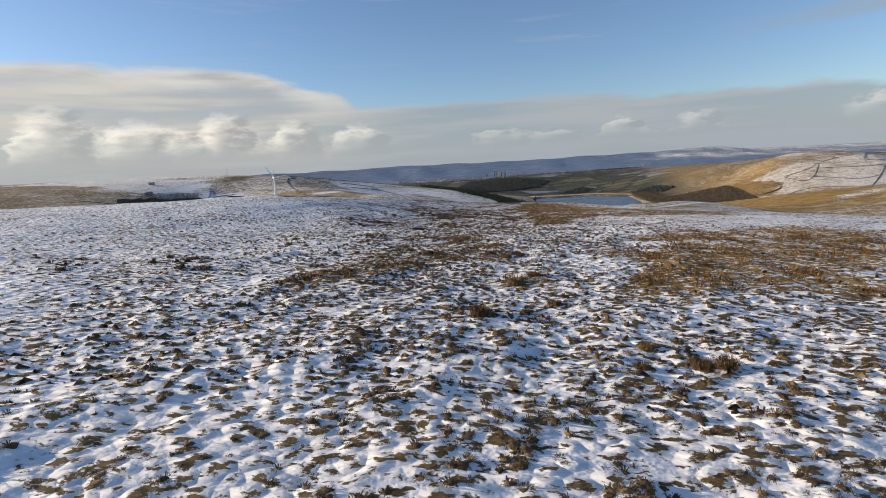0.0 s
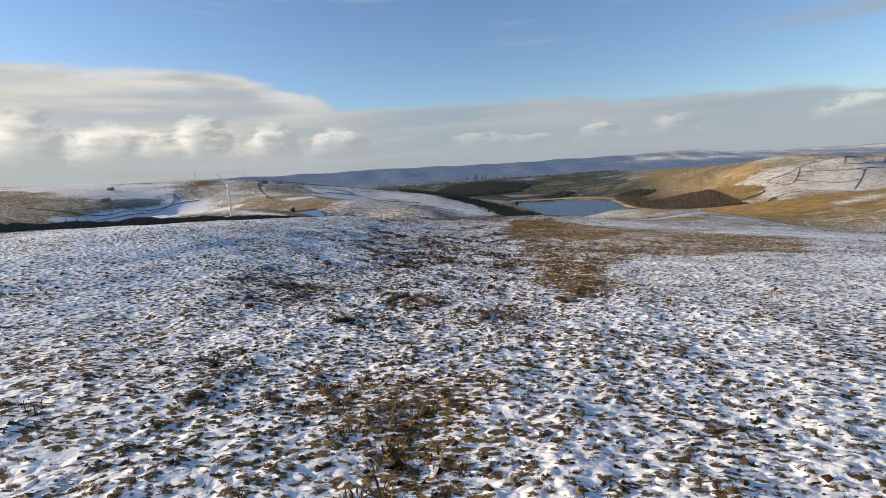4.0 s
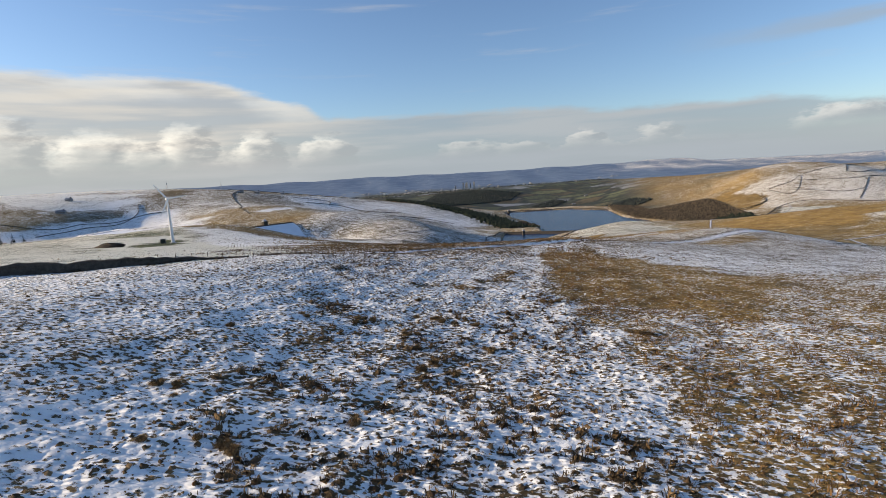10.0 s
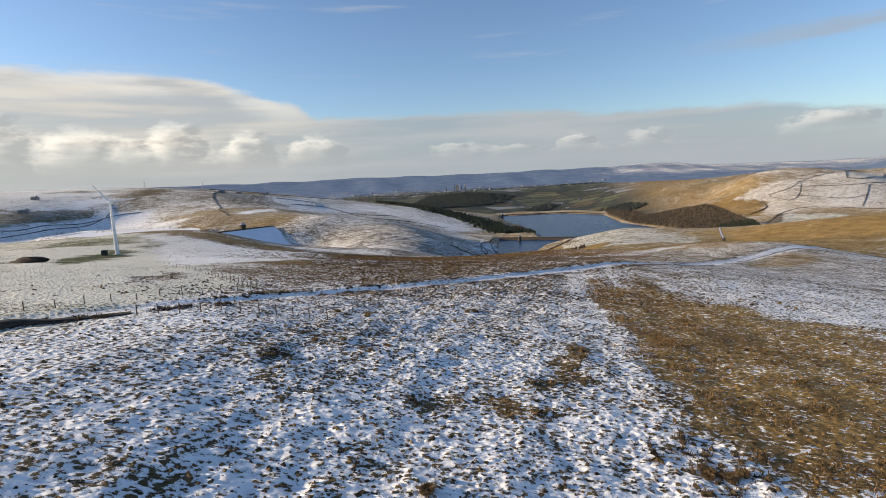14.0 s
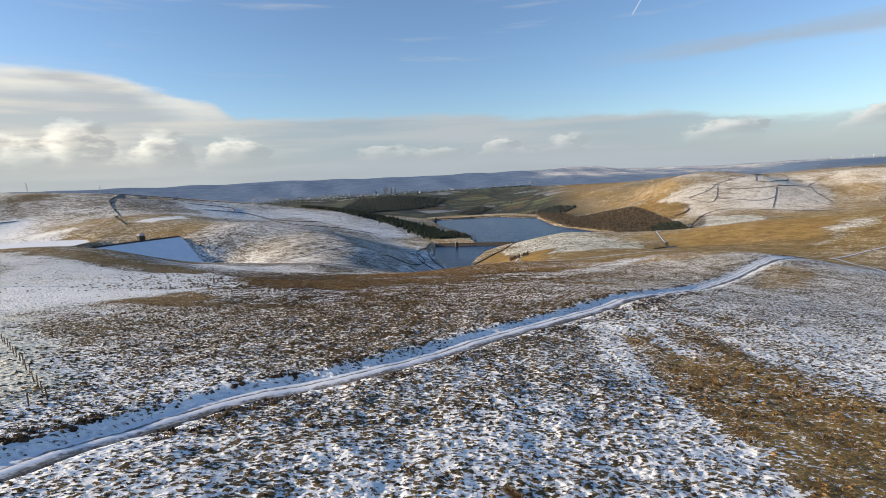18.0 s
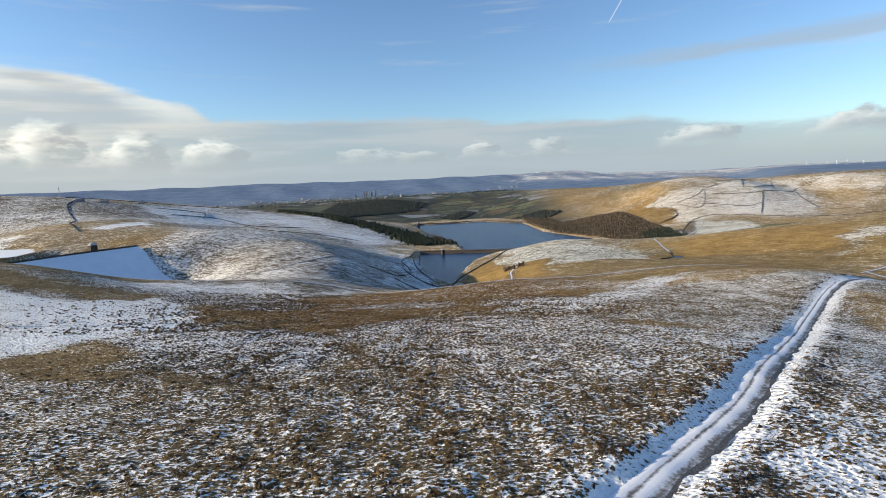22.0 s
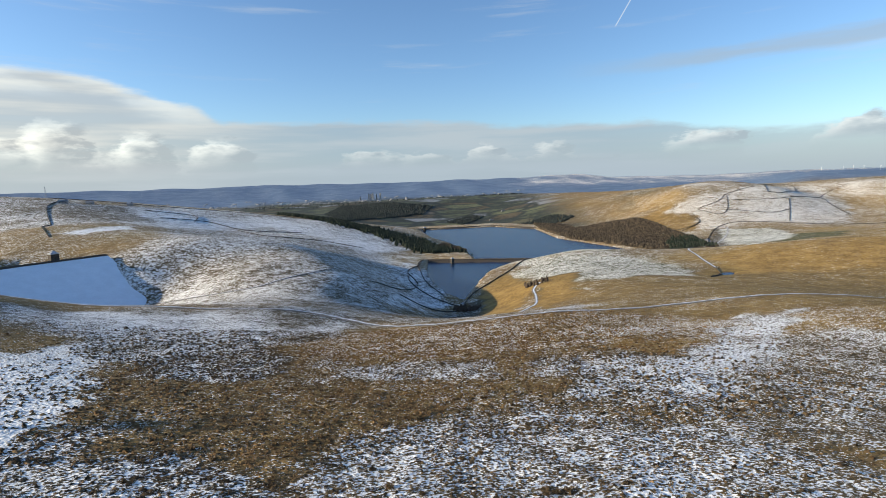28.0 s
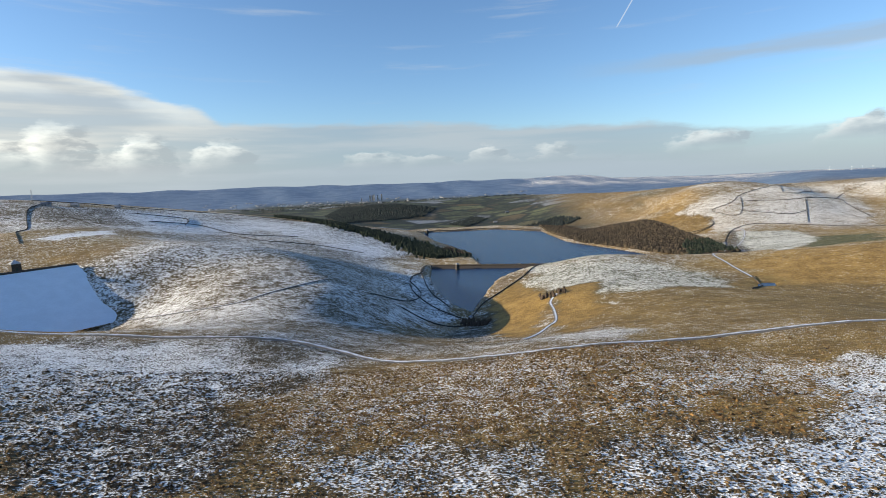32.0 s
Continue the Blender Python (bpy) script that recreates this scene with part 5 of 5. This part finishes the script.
def trees(name, xy, tall, wide, material, label, seeds):
    xy = xy[rng.permutation(len(xy))]
    n = len(xy)
    z = ground_z(xy[:, 0], xy[:, 1])
    h = rng.uniform(0.65, 1.2, n) * tall
    spots = np.c_[xy, z - 0.8, rng.uniform(0, 6.28, n), h * wide * rng.uniform(0.8, 1.2, n), h]
    return scatter(name, spots, [lump(s, 6, 3, 0.6, 1.25) for s in seeds], material, label, "trees")


WOOD_SIDE = [(330, 1300), (322, 1200), (318, 1110), (352, 1000), (380, 900), (400, 860), (440, 890), (520, 1060), (545, 1210), (552, 1290), (520, 1400), (440, 1440), (350, 1400)]
trees("woodland", fill(WOOD_SIDE, 11000), 5.2, 0.46, TWIGS, "bare brown winter wood on the reservoir shore", range(5))
trees("woodland_pines", fill([(372, 890), (440, 893), (515, 1050), (490, 1075), (430, 1000)], 700), 8.0, 0.30, NEEDLES, "dark pines among the bare shore wood", range(5, 9))
belt = curve_points([(-190, 1330), (-120, 1260), (-60, 1190), (-10, 1145), (35, 1085), (62, 1030), (78, 990)], 2.0)
trees("plantation", np.repeat(belt, 20, 0) + rng.normal(0, 1, (len(belt) * 20, 2)) * np.repeat(np.linspace(7, 17, len(belt)), 20)[:, None], 6.5, 0.30, NEEDLES, "dark conifer plantation on the snowy hillside", range(9, 13))
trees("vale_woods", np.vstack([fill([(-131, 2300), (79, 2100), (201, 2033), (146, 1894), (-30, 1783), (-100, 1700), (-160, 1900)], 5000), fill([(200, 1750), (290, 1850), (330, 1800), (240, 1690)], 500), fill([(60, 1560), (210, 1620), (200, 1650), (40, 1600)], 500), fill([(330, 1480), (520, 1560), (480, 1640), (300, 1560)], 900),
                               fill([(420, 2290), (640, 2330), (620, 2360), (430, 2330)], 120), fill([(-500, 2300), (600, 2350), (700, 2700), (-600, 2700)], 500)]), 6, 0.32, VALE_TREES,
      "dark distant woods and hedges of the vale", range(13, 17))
trees("shore_scrub", np.vstack([fill([(78, 985), (112, 975), (125, 1040), (100, 1100), (80, 1060)], 700), fill([(93, 638), (112, 640), (116, 657), (98, 657)], 46),
                                fill([(38, 655), (58, 640), (62, 655), (46, 668)], 60)]), 3.6, 0.3, BARK, "low bare scrub by the water", range(17, 20))


def fir(x, y, tall, seed):
    r = np.random.default_rng(seed)
    root = root_at("fir_tree", x, y, gz(x, y), "dark fir in a shelter belt by snowy fields", "tree", "firs of the shelter belt", float(r.uniform(0, 360)))
    bm = bmesh.new()
    tube(bm, (0, 0, -0.3), (0, 0, tall * 0.95), 0.16, 0.03, 7)
    part("trunk", bm, BARK, root)
    v, f = [], []
    for i in range(170):
        k = r.uniform(0.08, 1.0)
        q, reach = r.uniform(0, 6.28), (1 - k) * tall * 0.30 * r.uniform(0.5, 1.15) + 0.15
        c, s = math.cos(q), math.sin(q)
        z, w = k * tall, 0.16 + 0.2 * (1 - k)
        b = len(v)
        v += [(0.04 * c, 0.04 * s, z), (reach * 0.55 * c - w * s, reach * 0.55 * s + w * c, z - 0.05), (reach * c, reach * s, z - reach * 0.25), (reach * 0.55 * c + w * s, reach * 0.55 * s - w * c, z - 0.12)]
        f += [(b, b + 1, b + 2, b + 3)]
    ob = new("crown", mesh_of("crown", v, f, NEEDLES, False))
    ob.parent = root


for i, (x, y, h) in enumerate([(-424, 552, 9), (-431, 548, 11), (-437, 540, 9.5), (-442, 546, 12), (-449, 538, 10), (-456, 544, 11), (-463, 534, 9), (-470, 540, 12), (-478, 530, 10)]):
    fir(x, y, h, 40 + i)

tv, tf = lump(33, 10, 5)
ob = root_at("earth_mound", -171, 322, gz(-171, 322) - 0.6, "dark bare earth mound in a snowy pasture", "mound")
v = tv * (7.5, 3.2, 3.0)
me_ob = new("heap", mesh_of("heap", v, [tuple(q) for q in tf], PEAT))
me_ob.parent = ob


# ---- buildings ----
def house(x, y, turn, w, d, h, label, rise=2.2, sink=0.5):
    root = root_at("farmhouse", x, y, gz(x, y) - sink, label, "house", turn=turn)
    bm = bmesh.new()
    block(bm, (-w / 2, -d / 2, 0), (w / 2, d / 2, h))
    v = [bm.verts.new(p) for p in ((-w / 2, -d / 2, h), (-w / 2, d / 2, h), (-w / 2, 0, h + rise), (w / 2, -d / 2, h), (w / 2, d / 2, h), (w / 2, 0, h + rise))]
    bm.faces.new(v[:3])
    bm.faces.new(v[3:][::-1])
    part("wall", bm, RENDERED, root)
    bm = bmesh.new()
    e = 0.4
    for s in (-1, 1):
        q = [bm.verts.new(p) for p in ((-w / 2 - e, s * (d / 2 + e), h - rise * e / (d / 2)), (w / 2 + e, s * (d / 2 + e), h - rise * e / (d / 2)), (w / 2 + e, 0, h + rise + 0.05), (-w / 2 - e, 0, h + rise + 0.05))]
        bm.faces.new(q if s < 0 else q[::-1])
    bmesh.ops.solidify(bm, geom=bm.faces[:], thickness=0.18)
    roof = part("roof", bm, SLATE, root)
    bm = bmesh.new()
    block(bm, (w * 0.3, -0.5, h + rise - 0.6), (w * 0.3 + 0.9, 0.5, h + rise + 1.2), 0.05)
    part("chimney", bm, STONE, roof)
    for k in np.linspace(-0.32, 0.32, max(2, int(w / 3))):
        bm = bmesh.new()
        block(bm, (k * w - 0.5, -d / 2 - 0.04, 1.2), (k * w + 0.5, -d / 2 + 0.1, 2.5))
        part("window", bm, GLASS_DARK, root)


for x, y, t, w in [(-428, 1030, 20, 14), (-405, 1050, 5, 11), (-372, 1092, 10, 9), (-590, 800, 20, 16), (-640, 880, 10, 12),
                   (505, 1005, 40, 12), (415, 885, 30, 9), (330, 1720, 0, 14), (260, 1650, 20, 12), (400, 1850, 10, 15), (150, 1600, 30, 14)]:
    house(x, y, t, w * 0.75, 5.5, 3.2, "stone farmhouse with a snow-dusted slate roof")


def slab(x, y, w, d, h, storeys, label, group):
    root = root_at("tower_block", x, y, gz(x, y) - 4, label, "building", group, float(rng.uniform(-12, 12)))
    bm = bmesh.new()
    block(bm, (-w / 2, -d / 2, 0), (w / 2, d / 2, h), 0.3)
    part("wall", bm, CONCRETE if h > 20 else WHITE, root)
    bm = bmesh.new()
    block(bm, (-w / 5, -d / 5, h), (w / 5, d / 5, h + 4))
    part("roof_housing", bm, STONE, root)
    for i in range(storeys):
        z = 3 + i * (h - 4) / storeys
        bm = bmesh.new()
        block(bm, (-w / 2 + 1, -d / 2 - 0.15, z), (w / 2 - 1, -d / 2 + 0.1, z + 1.6))
        part("window_band", bm, GLASS_DARK, root)


for x, y, h in [(-82, 3690, 24), (-26, 3690, 43), (-11, 3700, 40), (0, 3680, 46), (24, 3690, 36), (50, 3700, 42)]:
    slab(x, y, 10, 10, h, 6, "far pale tower block rising from the hazy town", "far tower blocks")
for i in range(5):
    slab(-555 + i * 14, 3440 + i * 3, 9, 9, 16, 3, "far white apartment block in the sunlit vale", "white blocks of the vale")
spots = np.c_[rng.uniform(-1500, 1100, 150), rng.uniform(2900, 3900, 150)]
tb = np.array([(-.5, -.5, 0), (.5, -.5, 0), (.5, .5, 0), (-.5, .5, 0), (-.5, -.5, .7), (.5, -.5, .7), (.5, .5, .7), (-.5, .5, .7), (-.5, 0, 1), (.5, 0, 1)])
tfc = np.array([(0, 1, 5), (0, 5, 4), (1, 2, 6), (1, 6, 5), (2, 3, 7), (2, 7, 6), (3, 0, 4), (3, 4, 7), (4, 5, 9), (4, 9, 8), (6, 7, 8), (6, 8, 9), (5, 6, 9), (7, 4, 8)])
scatter("town_houses", np.c_[spots, ground_z(spots[:, 0], spots[:, 1]) - 1, rng.uniform(0, 3, 150), rng.uniform(6, 20, 150), rng.uniform(4, 8, 150)], [(tb, tfc)], RENDERED,
        "countless pale roofs of a far hazy town", "buildings")


def mast(x, y, h):
    root = root_at("lattice_mast", x, y, gz(x, y), "thin steel lattice mast on the far hilltop", "mast")
    for sx, sy in ((-1, -1), (1, -1), (1, 1), (-1, 1)):
        bm = bmesh.new()
        tube(bm, (sx * 1.3, sy * 1.3, -0.5), (sx * 0.25, sy * 0.25, h), 0.16, 0.1, 5)
        part("leg", bm, STEEL, root)
    for i in range(6):
        k = 1 - i / 7
        bm = bmesh.new()
        block(bm, (-1.3 * k - 0.1, -1.3 * k - 0.1, i * h / 6.5), (1.3 * k + 0.1, 1.3 * k + 0.1, i * h / 6.5 + 0.2))
        part("brace", bm, STEEL, root)


mast(-555, 1216, 20)
mast(-640, 1150, 18)


# ---- tussocks, rushes and heather ----
def tussock(seed, n=8, fringe=12):
    """A low mound of thatch, radius and height about 1, under drooping blades that hang out over the snow."""
    r = np.random.default_rng(seed)
    v, f = [], []
    stretch, lean = r.uniform(0.65, 1.0), r.uniform(0, 6.283)
    for i, (rad, z) in enumerate([(0.95, -0.3), (0.62, 0.34)]):
        for a in range(n):
            q = 2 * math.pi * (a + 0.5 * i) / n
            g = rad * r.uniform(0.55, 1.3)
            v.append((g * math.cos(q), g * math.sin(q) * stretch, z + r.uniform(-0.22, 0.22)))
    v.append((r.uniform(-0.4, 0.4), r.uniform(-0.3, 0.3), 0.62))
    for a in range(n):
        b = (a + 1) % n
        f += [(a, b, n + a), (b, n + b, n + a), (n + a, n + b, 2 * n)]
    for i in range(fringe):
        q = lean + r.normal(0, 1.5)
        c, s, w = math.cos(q), math.sin(q) * stretch, r.uniform(0.03, 0.08)
        start, out, z = r.uniform(0.0, 0.5), r.uniform(0.8, 1.4), r.uniform(0.45, 0.95)
        mid = start + (out - start) * 0.55
        b = len(v)
        v += [(start * c - w * s, start * s + w * c, 0.2), (start * c + w * s, start * s - w * c, 0.2), (mid * c - w * s, mid * s + w * c, z), (mid * c + w * s, mid * s - w * c, z), (out * c, out * s, r.uniform(-0.1, 0.35))]
        f += [(b, b + 1, b + 2), (b + 1, b + 3, b + 2), (b + 2, b + 3, b + 4)]
    return np.array(v), np.array(f)


def tuft(seed, n, base, reach, wide, low=0.55):
    """Loose upright grass of unit height: blades that rise from a disc and arch over on all sides."""
    r = np.random.default_rng(seed)
    v, f = [], []
    for i in range(n):
        q, k = r.uniform(0, 6.283), math.sqrt(r.uniform(0, 1)) * base
        x, y = k * math.cos(q), k * math.sin(q)
        q += r.normal(0, 0.7)
        c, s = math.cos(q), math.sin(q)
        far, top, w = r.uniform(0.15, 1.0) * reach, r.uniform(low, 1.0), wide * r.uniform(0.6, 1.4)
        b = len(v)
        v += [(x + w * s, y - w * c, -0.1), (x - w * s, y + w * c, -0.1), (x + far * 0.4 * c + w * s, y + far * 0.4 * s - w * c, top * 0.75),
              (x + far * 0.4 * c - w * s, y + far * 0.4 * s + w * c, top * 0.75), (x + far * c, y + far * s, top * r.uniform(0.4, 1.0))]
        f += [(b, b + 1, b + 2), (b + 1, b + 3, b + 2), (b + 2, b + 3, b + 4)]
    return np.array(v), np.array(f)


STRAW, ORANGE, HEATHER, OLIVE = np.array([0.270, 0.196, 0.108]), np.array([0.36, 0.185, 0.054]), np.array([0.140, 0.095, 0.060]), np.array([0.125, 0.102, 0.062])


def tints(xy):
    cover, _ = covering(xy[:, 0], xy[:, 1])
    o, h = cover[:, 1:2] * 0.8, cover[:, 2:3]
    k = rng.uniform(0, 1, (len(xy), 1))
    c = (STRAW * (1 - k) + OLIVE * k) * (1 - o) + ORANGE * o
    c = c * (1 - h) + HEATHER * h
    return c * rng.uniform(0.65, 1.3, (len(xy), 1)), cover


def nub(seed, n=5):
    """A low ragged tuft pressed down by snow: an uneven cone with its tip pushed aside, radius and height 1."""
    r = np.random.default_rng(seed)
    v = []
    for a in range(n):
        q, g = 2 * math.pi * (a + r.uniform(-0.3, 0.3)) / n, r.uniform(0.55, 1.35)
        v.append((g * math.cos(q), g * math.sin(q), -0.25 + r.uniform(-0.1, 0.1)))
    v += [(r.uniform(-0.45, 0.45), r.uniform(-0.45, 0.45), r.uniform(0.8, 1.1)), (r.uniform(-0.6, 0.6), r.uniform(-0.6, 0.6), r.uniform(0.45, 0.8))]
    f = []
    for a in range(n):
        b = (a + 1) % n
        f.append((a, b, n + (a * 2 // n)))
    f += [(0, n, n + 1), ((n + 1) // 2, n + 1, n)]
    return np.array(v), np.array(f)


def tussocks(n, inner, outer, small, big, shapes, name, label, skew=1.6, along=(5, 350)):
    """Shaggy tussocks between two distances from the line of flight, mostly on the tops of hummocks."""
    y = rng.uniform(*along, n)
    x = path_x(y) + np.where(rng.uniform(0, 1, n) < 0.5, -1, 1) * rng.uniform(inner, outer, n)
    ok = (rng.uniform(0, 1, n) < 1.25 - covering(x, y)[0][:, 1:].sum(1)) & (rng.uniform(0, 1, n) < np.clip(dapple(x, y, 1.25) * 2.2 - 0.55, 0.05, 1)) & (rng.uniform(0, 1, n) < np.clip(dapple(x, y, 9.0, 2.2) * 1.5, 0.3, 1))
    xy = np.c_[x, y][ok]
    tint, cover = tints(xy)
    w = small + (big - small) * rng.uniform(0, 1, len(xy)) ** skew
    spots = np.c_[xy, ground_z(xy[:, 0], xy[:, 1]) - 0.04, rng.uniform(0, 6.283, len(xy)), w, w * rng.uniform(0.4, 0.8, len(xy))]
    return scatter(name, spots, shapes, GRASS, label, "grass", tint)


def tufts(n, along, spread, small, big, name, label):
    """Small tufts all over the moor, thicker where the snow is thin, and in loose drifts."""
    y = rng.uniform(*along, n)
    x = path_x(y) + rng.normal(0, 1, n) * spread
    cover = covering(x, y)[0]
    keep = np.clip(1.42 - 1.05 * cover[:, 0] + 1.1 * (dapple(x, y, 5.0, 1.1) - 0.5) + 0.7 * (dapple(x, y, 1.6, 3.3) - 0.5), 0.04, 1)
    ok = (rng.uniform(0, 1, n) < keep) & (line_gap(x, y, TRACK) > 3.2)
    xy = np.c_[x, y][ok]
    tint, cover = tints(xy)
    w = small + (big - small) * rng.uniform(0, 1, len(xy)) ** 2.0
    w *= 1 + 0.5 * smooth(np.abs(xy[:, 0] - path_x(xy[:, 1])), 15, 60)
    spots = np.c_[xy, ground_z(xy[:, 0], xy[:, 1]) - 0.02, rng.uniform(0, 6.283, len(xy)), w, w * rng.uniform(0.45, 0.95, len(xy))]
    return scatter(name, spots, [nub(400 + i) for i in range(10)], GRASS, label, "grass", tint)


tussocks(27000, 0, 15, 0.07, 0.27, [tussock(100 + i, 5, 17) for i in range(8)], "moor_tussocks", "shaggy straw-coloured grass tussocks poking through snow", along=(5, 85))
tufts(57000, (14, 235), 17, 0.07, 0.27, "moor_tufts", "small dark grass tufts all over thin snow")
tufts(62000, (225, 350), 24, 0.09, 0.32, "brow_tufts", "small brown grass tufts in thin snow on the brow")
tufts(42000, (345, 456), 42, 0.14, 0.44, "slope_tufts", "brown grass tufts on the slope above the road")


def clods(n, near, far, stretch, tall, material, name, label, category, line=TRACK):
    """Dark clods and heather along one side of the track; near and far are offsets to its right."""
    pts = curve_points(line, 0.5)
    right = sides(pts)
    k = rng.integers(int(len(pts) * stretch[0]), int(len(pts) * stretch[1]), n)
    gate = dapple(pts[k, 0], pts[k, 1], 3.2, 4.4) > 0.47
    k = k[gate]
    xy = pts[k, :2] + right[k] * rng.uniform(near, far, len(k))[:, None] + rng.normal(0, 0.25, (len(k), 2))
    w = rng.uniform(0.15, 0.5, len(k))
    spots = np.c_[xy, ground_z(xy[:, 0], xy[:, 1]) - 0.06, rng.uniform(0, 6.283, len(k)), w, w * rng.uniform(0.5, 0.9, len(k)) * tall]
    tint = np.tile(HEATHER * 0.75, (len(k), 1)) * rng.uniform(0.6, 1.2, (len(k), 1))
    return scatter(name, spots, [tussock(160 + i, 7, 8) for i in range(5)], material, label, category, tint)


clods(420, 5.2, 7.4, (0.30, 0.60), 1.0, PEAT, "peat_clods", "dark bare peat clods beside the snowy track", "peat")
clods(900, -4.6, -3.4, (0.15, 0.95), 1.2, GRASS, "bank_heather", "dark heather rim along the bank of the track", "heather")

clods(1500, -1.6, 1.3, (0.0, 1.0), 1.7, GRASS, "wall_heather", "dark heather and peat grown over a tumbled wall", "heather", [(-118, 145), (-98, 163), (-82, 176.5), (-67, 189), (-53, 201.5), (-44, 208)])


def clumped(n, along, spread, which, low, size, grain_size, shapes, name, label, category, dim=1.0):
    """Clumps that stand in groups where one kind of cover (1 orange grass, 2 heather) is thick."""
    y = rng.uniform(*along, n)
    x = path_x(y) + 6 + rng.normal(0, 1, n) * spread
    tint, cover = tints(np.c_[x, y])
    p = np.clip((cover[:, which] - low) * 2.6, 0, 1) * np.clip(dapple(x, y, grain_size, 8.1) * 3.2 - 1.15, 0, 1)
    ok = (rng.uniform(0, 1, n) < p) & (line_gap(x, y, TRACK) > 3.4)
    xy, tint = np.c_[x, y][ok], tint[ok]
    w = size[0] + (size[1] - size[0]) * rng.uniform(0, 1, len(xy)) ** 1.5
    spots = np.c_[xy, ground_z(xy[:, 0], xy[:, 1]) - 0.05, rng.uniform(0, 6.283, len(xy)), w, w * rng.uniform(0.5, 0.95, len(xy))]
    return scatter(name, spots, shapes, GRASS, label, category, tint * dim)


def bush(seed):
    """A heather bush: an uneven mound with blades and twigs standing out of it."""
    v, f = tuft(seed, 16, 0.8, 0.7, 0.05, 0.6)
    tv, tf = nub(seed + 50, 7)
    return np.vstack([v, tv * (0.95, 0.95, 0.75)]), np.vstack([f, tf + len(v)])


clumped(80000, (8, 420), 26, 1, 0.38, (0.28, 0.66), 2.4, [tuft(200 + i, 15, 0.9, 1.1, 0.045, 0.35) for i in range(6)], "moor_rushes", "dense orange-brown rushes on wet ground", "rushes")
clumped(75000, (8, 440), 28, 2, 0.20, (0.22, 0.62), 3.0, [bush(250 + i) for i in range(6)], "heather_bushes", "dark brown heather bushes standing out of snow", "heather", 0.8)

clumps = []
for i in range(6):
    v, f = tuft(300 + i, 420, 0.60, 0.80, 0.020, 0.35)
    mound, hem = tussock(340 + i, 8, 10)
    f = np.vstack([f, hem + len(v)])
    v = np.vstack([v, mound * (0.62, 0.62, 0.55)])
    me = mesh_of("rush_clump", v, [tuple(q) for q in f], GRASS, False)
    a = me.color_attributes.new("tint", "FLOAT_COLOR", "POINT")
    c = np.tile((STRAW * 0.6 + ORANGE * 0.25 + OLIVE * 0.3) * (0.50 + 0.09 * i), (len(v), 1))
    a.data.foreach_set("color", np.c_[c, np.ones(len(c))].astype(np.float32).ravel())
    clumps.append(me)
hubs = np.c_[rng.normal(0, 11, 82), np.r_[rng.uniform(14, 330, 40), rng.uniform(85, 150, 22), rng.uniform(270, 365, 20)]]
for hx, hy in hubs:
    for k in range(int(rng.integers(1, 6))):
        py = float(hy + rng.normal(0, 1.0))
        px = float(hx + path_x(hy) + rng.normal(0, 1.3))
        if line_gap(np.array([px]), np.array([py]), TRACK)[0] < 3.8:
            continue
        ob = new("rush_clump", clumps[int(rng.integers(0, 6))])
        w = float(rng.uniform(0.32, 0.64))
        ob.matrix_world = pose(px, py, gz(px, py) - 0.05, 0, 0, float(rng.uniform(0, 360))) @ Matrix.Diagonal((w, w * float(rng.uniform(0.8, 1.2)), w * float(rng.uniform(0.65, 1.1)), 1))
        tagged(ob, "brown rush clump standing out of thin snow", "grass clump", "rush clumps on the moor")
